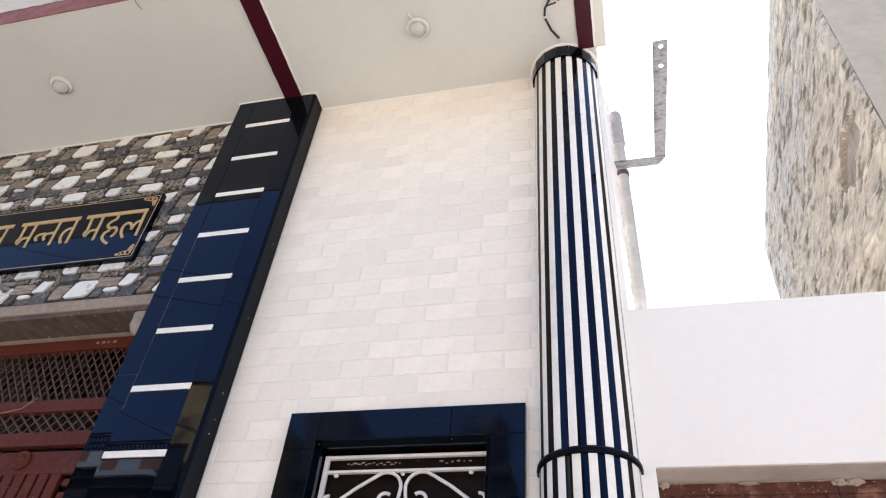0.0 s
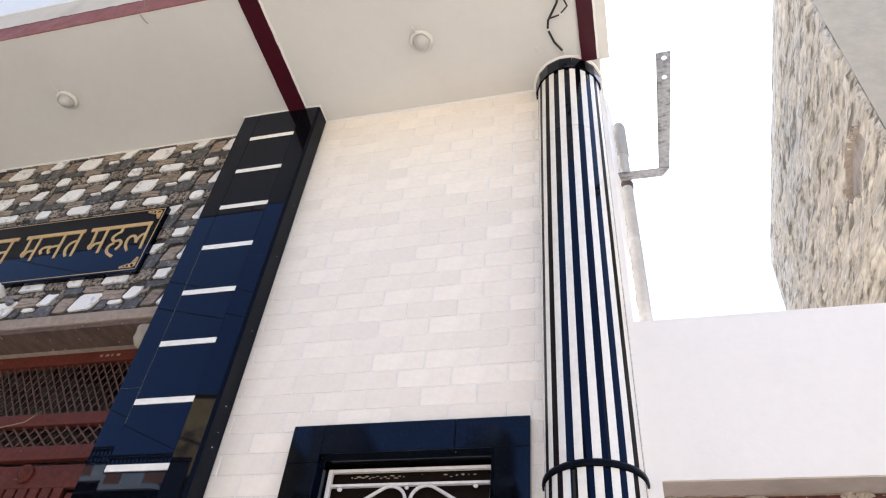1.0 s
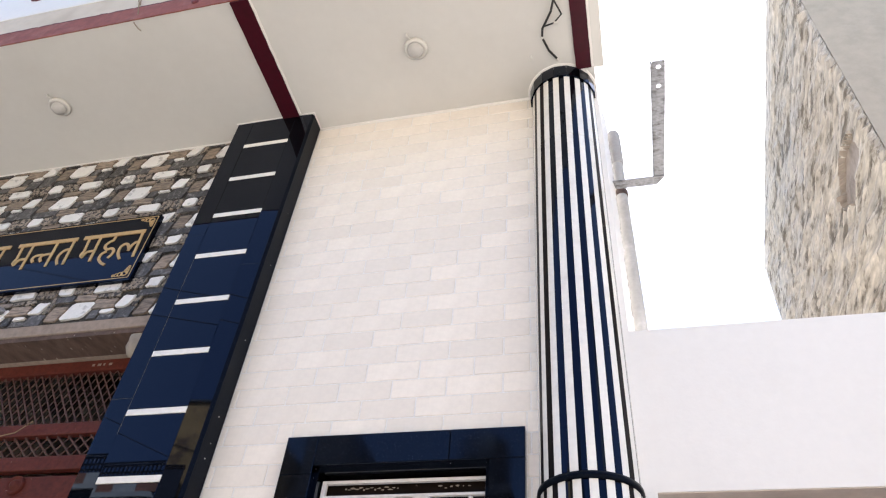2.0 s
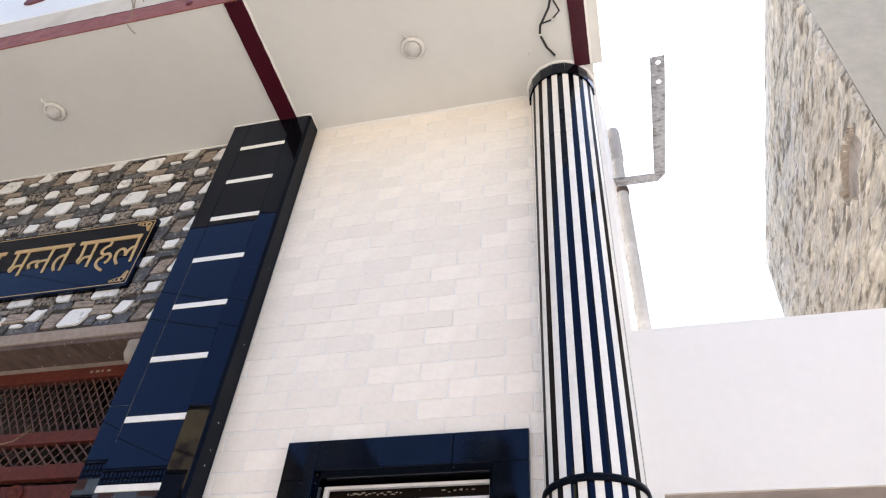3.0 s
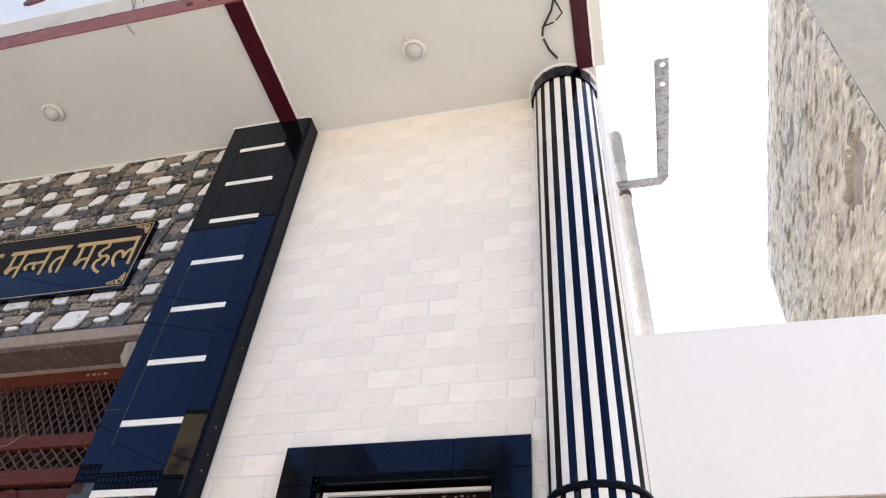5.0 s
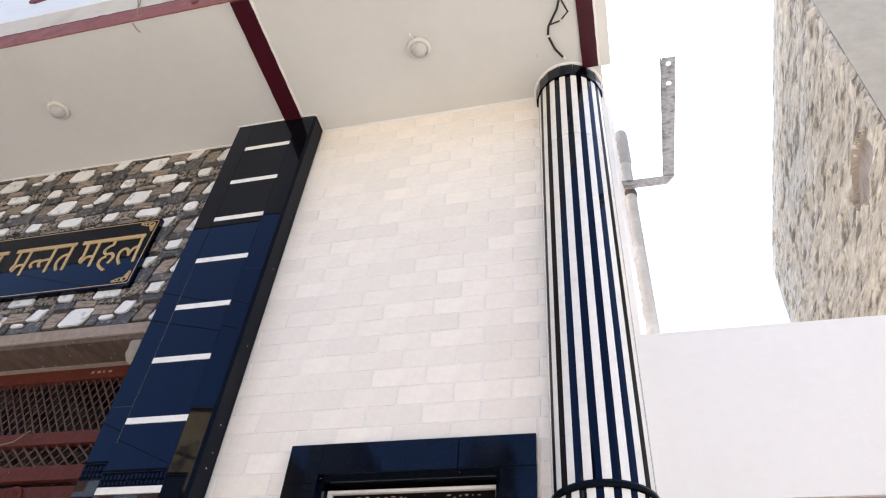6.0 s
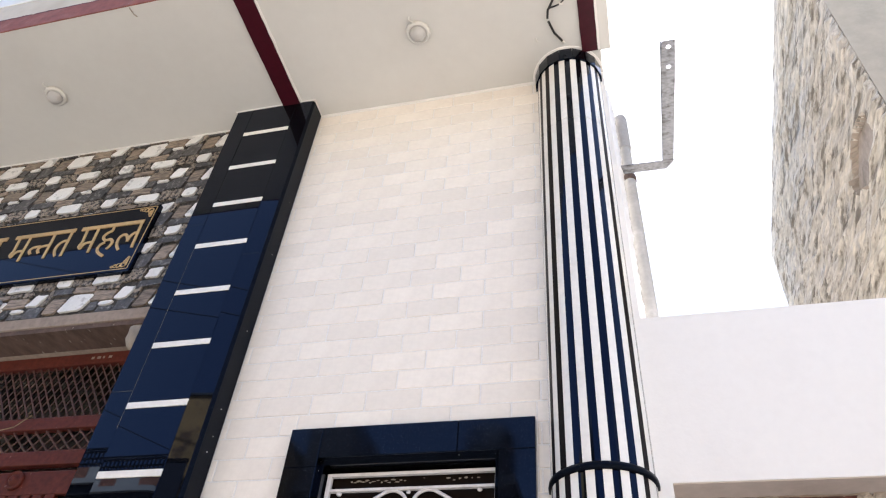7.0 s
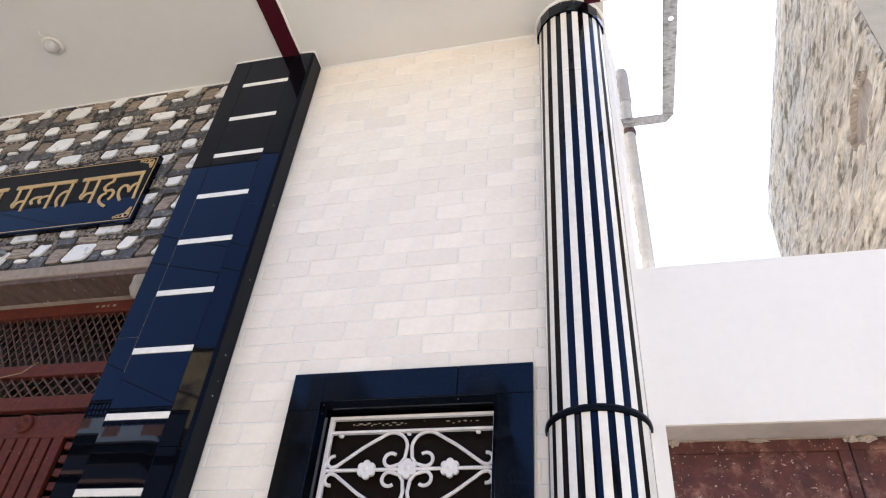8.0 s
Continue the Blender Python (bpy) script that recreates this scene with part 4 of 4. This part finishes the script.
pipe.matrix_basis = pose(1.763, 0.24, 0)
bm = bmesh.new()
rows_ = []
for i in range(150):
    z = 3.3 + 1.70 * i / 149
    reach = 0.030 + 0.007 * noise.noise((z * 14, 0, 2)) + 0.006 * noise.noise((z * 41, 0, 6))
    rows_.append([bm.verts.new((X_END + 0.001 + w, y, z)) for w, y in ((0.0, 0.03), (0.012, 0.06 + 0.02 * noise.noise((z * 9, 1, 0))), (reach, 0.150), (reach * 0.8, 0.20), (0.0, 0.205))])
for a, b in zip(rows_, rows_[1:]):
    for k in range(4):
        bm.faces.new((a[k], a[k + 1], b[k + 1], b[k]))
fill = part("mortar_fillet", bm, PLASTER_WHITE, None, smooth=True)
tagged(fill, "rough white mortar smeared between wall and pipe", "mortar")

bracket = thing("wire_bracket", "galvanised steel angle bracket with bolt holes at the house side", "bracket")
BZ = 4.409


def flat_with_holes(x0, x1, y0, y1, z0, z1, holes, r):
    """A flat bar lying level with round holes right through."""
    bm = bmesh.new()
    ys = sorted([y0, y1] + [h + s * r * 1.6 for h in holes for s in (-1, 1)])
    cx = (x0 + x1) / 2
    for ya, yb in zip(ys, ys[1:]):
        hole = [h for h in holes if ya < h < yb]
        if not hole:
            add_box(bm, x0, x1, ya, yb, z0, z1)
            continue
        n = 16
        outer, inner = [], []
        for k in range(n):
            a = 2 * math.pi * k / n
            c, s = math.cos(a), math.sin(a)
            m = max(abs(c), abs(s))
            outer.append((cx + (x1 - x0) / 2 * c / m, hole[0] + (yb - ya) / 2 * s / m))
            inner.append((cx + r * c, hole[0] + r * s))
        vs = [[bm.verts.new((p[0], p[1], z)) for p in ring_] for z in (z0, z1) for ring_ in (outer, inner)]
        for k in range(n):
            j = (k + 1) % n
            bm.faces.new((vs[0][j], vs[0][k], vs[1][k], vs[1][j]))
            bm.faces.new((vs[2][k], vs[2][j], vs[3][j], vs[3][k]))
            bm.faces.new((vs[1][k], vs[3][k], vs[3][j], vs[1][j]))
            bm.faces.new((vs[0][k], vs[0][j], vs[2][j], vs[2][k]))
    return bm


bm = flat_with_holes(1.930, 1.986, -0.566, 0.10, BZ, BZ + 0.005, (-0.535, -0.435), 0.0108)
for v in bm.verts:
    v.co.x = 1.930 + (v.co.x - 1.930) * (1.0 - 0.16 * max(0.0, v.co.y + 0.40) / 0.50)
part("arm", bm, STEEL, bracket)
part("flange", box(1.925, 1.930, -0.556, 0.115, BZ, BZ + 0.026, 0.001), STEEL, bracket)
bm = bmesh.new()
poly = [(1.699, 0.095), (1.93, 0.097), (1.977, 0.096), (1.977, 0.104), (1.940, 0.150), (1.699, 0.150)]
lo = [bm.verts.new((x, y, BZ - 0.0055)) for x, y in poly]
hi = [bm.verts.new((x, y, BZ - 0.0005)) for x, y in poly]
bm.faces.new(lo[::-1]); bm.faces.new(hi)
for k in range(len(poly)):
    bm.faces.new((lo[k], lo[(k + 1) % 6], hi[(k + 1) % 6], hi[k]))
part("wall_arm", bm, STEEL, bracket)

# ---- rusty gate ----
gate = thing("door_2", "rusty red sheet steel gate with flaking paint under the white wall", "gate", kind="structure")
GYY = 0.122
for x0, x1 in ((1.729, 2.300), (2.304, 2.858)):
    part("leaf", box(x0, x1, GYY, GYY + 0.02, 0.02, 2.684, 0.002), RUSTY, gate)
    bm = bmesh.new()
    add_box(bm, x0, x1, GYY - 0.010, GYY - 0.0005, 2.640, 2.682, 0.002)
    add_box(bm, x0, x0 + 0.035, GYY - 0.010, GYY - 0.0005, 0.02, 2.639, 0.002)
    add_box(bm, x1 - 0.035, x1, GYY - 0.010, GYY - 0.0005, 0.02, 2.639, 0.002)
    part("edge_frame", bm, RUSTY, gate)
for cx, w, n in ((1.752, 0.030, 1), (2.312, 0.035, 2), (2.36, 0.045, 3), (2.03, 0.05, 4)):
    bm = bmesh.new()
    bmesh.ops.create_icosphere(bm, subdivisions=3, radius=1.0)
    for v in bm.verts:
        k = 1 + 0.6 * noise.noise(v.co * 2.2 + Vector((n * 3, 0, 0)))
        v.co = Vector((v.co.x * w * k * 0.6, v.co.y * 0.008 * k, v.co.z * (0.013 if n != 4 else 0.005) * k))
    d = part("mortar_dab", bm, CEMENT, None)
    d.matrix_basis = pose(cx, GYY - 0.012, 2.677)
    tagged(d, "dried mortar dab stuck to the gate top", "mortar")

rs = random.Random(8)
for k in range(60):
    x, z = rs.choice((rs.uniform(1.76, 2.29), rs.gauss(1.93, 0.06), rs.uniform(2.33, 2.84))), 2.62 - abs(rs.gauss(0, 0.22))
    w = rs.uniform(0.0015, 0.0048)
    poly = [(x + w * rs.uniform(0.5, 1.1) * math.cos(a), z + w * 0.7 * rs.uniform(0.5, 1.1) * math.sin(a)) for a in (2 * math.pi * i / 7 for i in range(7))]
    if 1.77 < x < 2.84 and not 2.26 < x < 2.34:
        part("paint_fleck", add_prism(bmesh.new(), poly, GYY - 0.0018, GYY + 0.001), LINTEL_CEMENT, gate)
part("mortar_line", ragged(1.735, 2.30, GYY - 0.013, GYY - 0.0005, 2.681, 2.685, "x", 0.005, 6.0), LINTEL_CEMENT, gate, "chipped mortar along the top edge")

# ---- parapet reliefs ----
for i in range(6):
    x = -1.80 - 2.4 + i * 0.8
    pts = [(0.0, 0.0), (0.05, -0.02), (0.14, 0.005), (0.22, 0.07), (0.25, 0.16), (0.16, 0.14), (0.05, 0.085), (0.0, 0.05)]
    bm = add_prism(bmesh.new(), [(x + p, 5.715 + q) for p, q in pts], -0.914, -0.8985, 0.004)
    part("leaf_relief", bm, RELIEF_PAINT, parapet_panel, "maroon painted leaf relief")

# ---- tiles of the cream bay, each with a bevelled rim ----
TW, TH, XA, ZA = 0.2325, 0.090, 0.142, 4.876
rng = random.Random(4)


def tile_mesh(w, h):
    return mesh_of("tile", box(0.0030, w - 0.0030, 0.0, 0.0135, 0.0030, h - 0.0030, 0.0032, 2), TILE)


shared = {}
joined = bmesh.new()
count = 0
for k in range(-4, 54):
    zc = ZA - TH * k
    z0, z1 = max(0.0, zc - TH / 2), min(ZC - 0.011, zc + TH / 2)
    if z1 - z0 < 0.02:
        continue
    x = XA + (0.1215 if k % 2 else 0.0) - 2 * TW
    while x < 1.66:
        a, b = max(0.006, x), min(1.66, x + TW)
        x += TW
        if b - a < 0.015:
            continue
        spans = [(a, b)]
        if z0 < WZ - 0.002 and z1 > zf0:
            spans = [(p, q) for p, q in ((a, min(b, WX0 - 0.002)), (max(a, WX1 + 0.002), b)) if q - p > 0.012]
            zz1 = z1
            if z1 > WZ + 0.004 and a < WX1 and b > WX0 and z1 - WZ > 0.015:
                pa, pb = max(a, WX0 - 0.002), min(b, WX1 + 0.002)
                spans.append((pa, pb, WZ + 0.001))
        for s in spans:
            p, q, base = s[0], s[1], (s[2] if len(s) > 2 else z0)
            w, h = round(q - p, 3), round(z1 - base, 3)
            y = rng.uniform(-0.0006, 0.0006)
            if base > 1.9 and count < 290 and p < 1.36:
                if (w, h) not in shared:
                    shared[(w, h)] = tile_mesh(w, h)
                ob = new("tile", shared[(w, h)])
                ob.parent = wall_tiled
                ob.matrix_basis = pose(p, y, base, rng.uniform(-0.35, 0.35), 0, rng.uniform(-0.12, 0.12))
                count += 1
            else:
                add_box(joined, p + 0.0030, q - 0.0030, y, y + 0.0135, base + 0.0030, z1 - 0.0030)
lower = part("lower_tiles", joined, TILE, wall_tiled)
lower["kind"] = "stuff"

# ---- stones of the door bay ----
rng = random.Random(11)
X0S, X1S, Z0S, Z1S = -2.40, -0.505, 3.700, ZC - 0.004
def rounded(poly, keep):
    """Cut the corners of a polygon."""
    out = []
    for (ax, az), (bx, bz) in zip(poly, poly[1:] + poly[:1]):
        out += [(ax + (bx - ax) * keep, az + (bz - az) * keep), (bx + (ax - bx) * keep, bz + (az - bz) * keep)]
    return out


# one repeat of the facing, 0.54 by 0.315: left, right, foot and top of each stone, and its lean
CELL_W, CELL_H, CELL_X, CELL_Z = 0.540, 0.315, -1.300, 4.520
CELL_WHITE = [(0.008, 0.095, 0.012, 0.080, 0.20), (0.236, 0.392, 0.008, 0.074, 0.15), (0.106, 0.252, 0.146, 0.256, 0.45),
              (0.330, 0.402, 0.174, 0.198, 0.3), (0.416, 0.498, 0.206, 0.284, 0.60)]
CELL_BROWN = [(0.010, 0.092, 0.140, 0.245, 0.30), (0.264, 0.402, 0.206, 0.276, 0.25), (0.130, 0.262, 0.270, 0.310, 0.10), (0.185, 0.318, 0.084, 0.136, 0.2)]
CELL_SLATE = [(0.005, 0.180, 0.086, 0.136, 0.20), (0.325, 0.425, 0.084, 0.166, 0.35), (0.430, 0.530, 0.092, 0.198, 0.30), (0.270, 0.320, 0.142, 0.200, 0.2),
              (-0.020, 0.124, 0.268, 0.312, 0.15)]
CELL_RUBBLE = [(0.106, 0.166, 0.006, 0.080, 0.1), (0.168, 0.226, 0.004, 0.080, 0.1), (0.403, 0.468, 0.004, 0.084, 0.1), (0.470, 0.538, 0.004, 0.088, 0.1),
               (0.270, 0.345, 0.280, 0.313, 0.1), (0.348, 0.410, 0.280, 0.313, 0.1), (0.510, 0.548, 0.204, 0.310, 0.2)]
cells = []
for row in range(-3, 2):
    for col in range(-3, 3):
        for mat, stones in ((STONE_WHITE, CELL_WHITE), (STONE_BROWN, CELL_BROWN), (STONE_SLATE, CELL_SLATE), (STONE_RUBBLE, CELL_RUBBLE)):
            for a, b, c, d, lean in stones:
                ox, oz = CELL_X + col * CELL_W - 0.011 * row, CELL_Z + row * CELL_H
                cells.append((ox + a, ox + b, oz + c, oz + d, lean, mat))
singles = 0
rest = {}
for x0, x1, z0, z1, lean, mat in cells:
    x0, x1, z0, z1 = max(x0, X0S), min(x1, X1S), max(z0, Z0S), min(z1, Z1S)
    if x1 - x0 < 0.018 or z1 - z0 < 0.012:
        continue
    cx, cz = (x0 + x1) / 2, (z0 + z1) / 2
    if SX0 + 0.05 < x0 and x1 < SX1 - 0.004 and SZ0 + 0.004 < z0 and z1 < SZ1 - 0.004:
        continue
    w, h = x1 - x0 - 0.004, z1 - z0 - 0.004

    def at(u, v):
        return (x0 + 0.0015 + w * u + lean * h * (v - 0.5) + rng.uniform(-1, 1) * 0.007, z0 + 0.0015 + h * v + rng.uniform(-1, 1) * 0.006)
    poly = [at(0, 0), at(0.5, 0), at(1, 0), at(1, 0.5), at(1, 1), at(0.5, 1), at(0, 1), at(0, 0.5)]
    poly = [(max(min(p, X1S), X0S), min(max(q, Z0S), Z1S)) for p, q in poly]
    poly = rounded(poly, 0.22 if mat is STONE_WHITE else 0.12)
    front = rng.uniform(-0.0025, -0.001) if mat is STONE_WHITE else rng.uniform(-0.002, 0.001)
    if singles < 300 and cx > -2.1:
        part("stone", add_prism(bmesh.new(), poly, front, 0.013, 0.0018), mat, wall_stone)
        singles += 1
    else:
        rest.setdefault(mat.name, (mat, []))[1].append((poly, front))
for mat, cells in rest.values():
    bm = bmesh.new()
    for poly, front in cells:
        add_prism(bm, poly, front, 0.013, 0.0018)
    part("far_stones", bm, mat, wall_stone)["kind"] = "stuff"
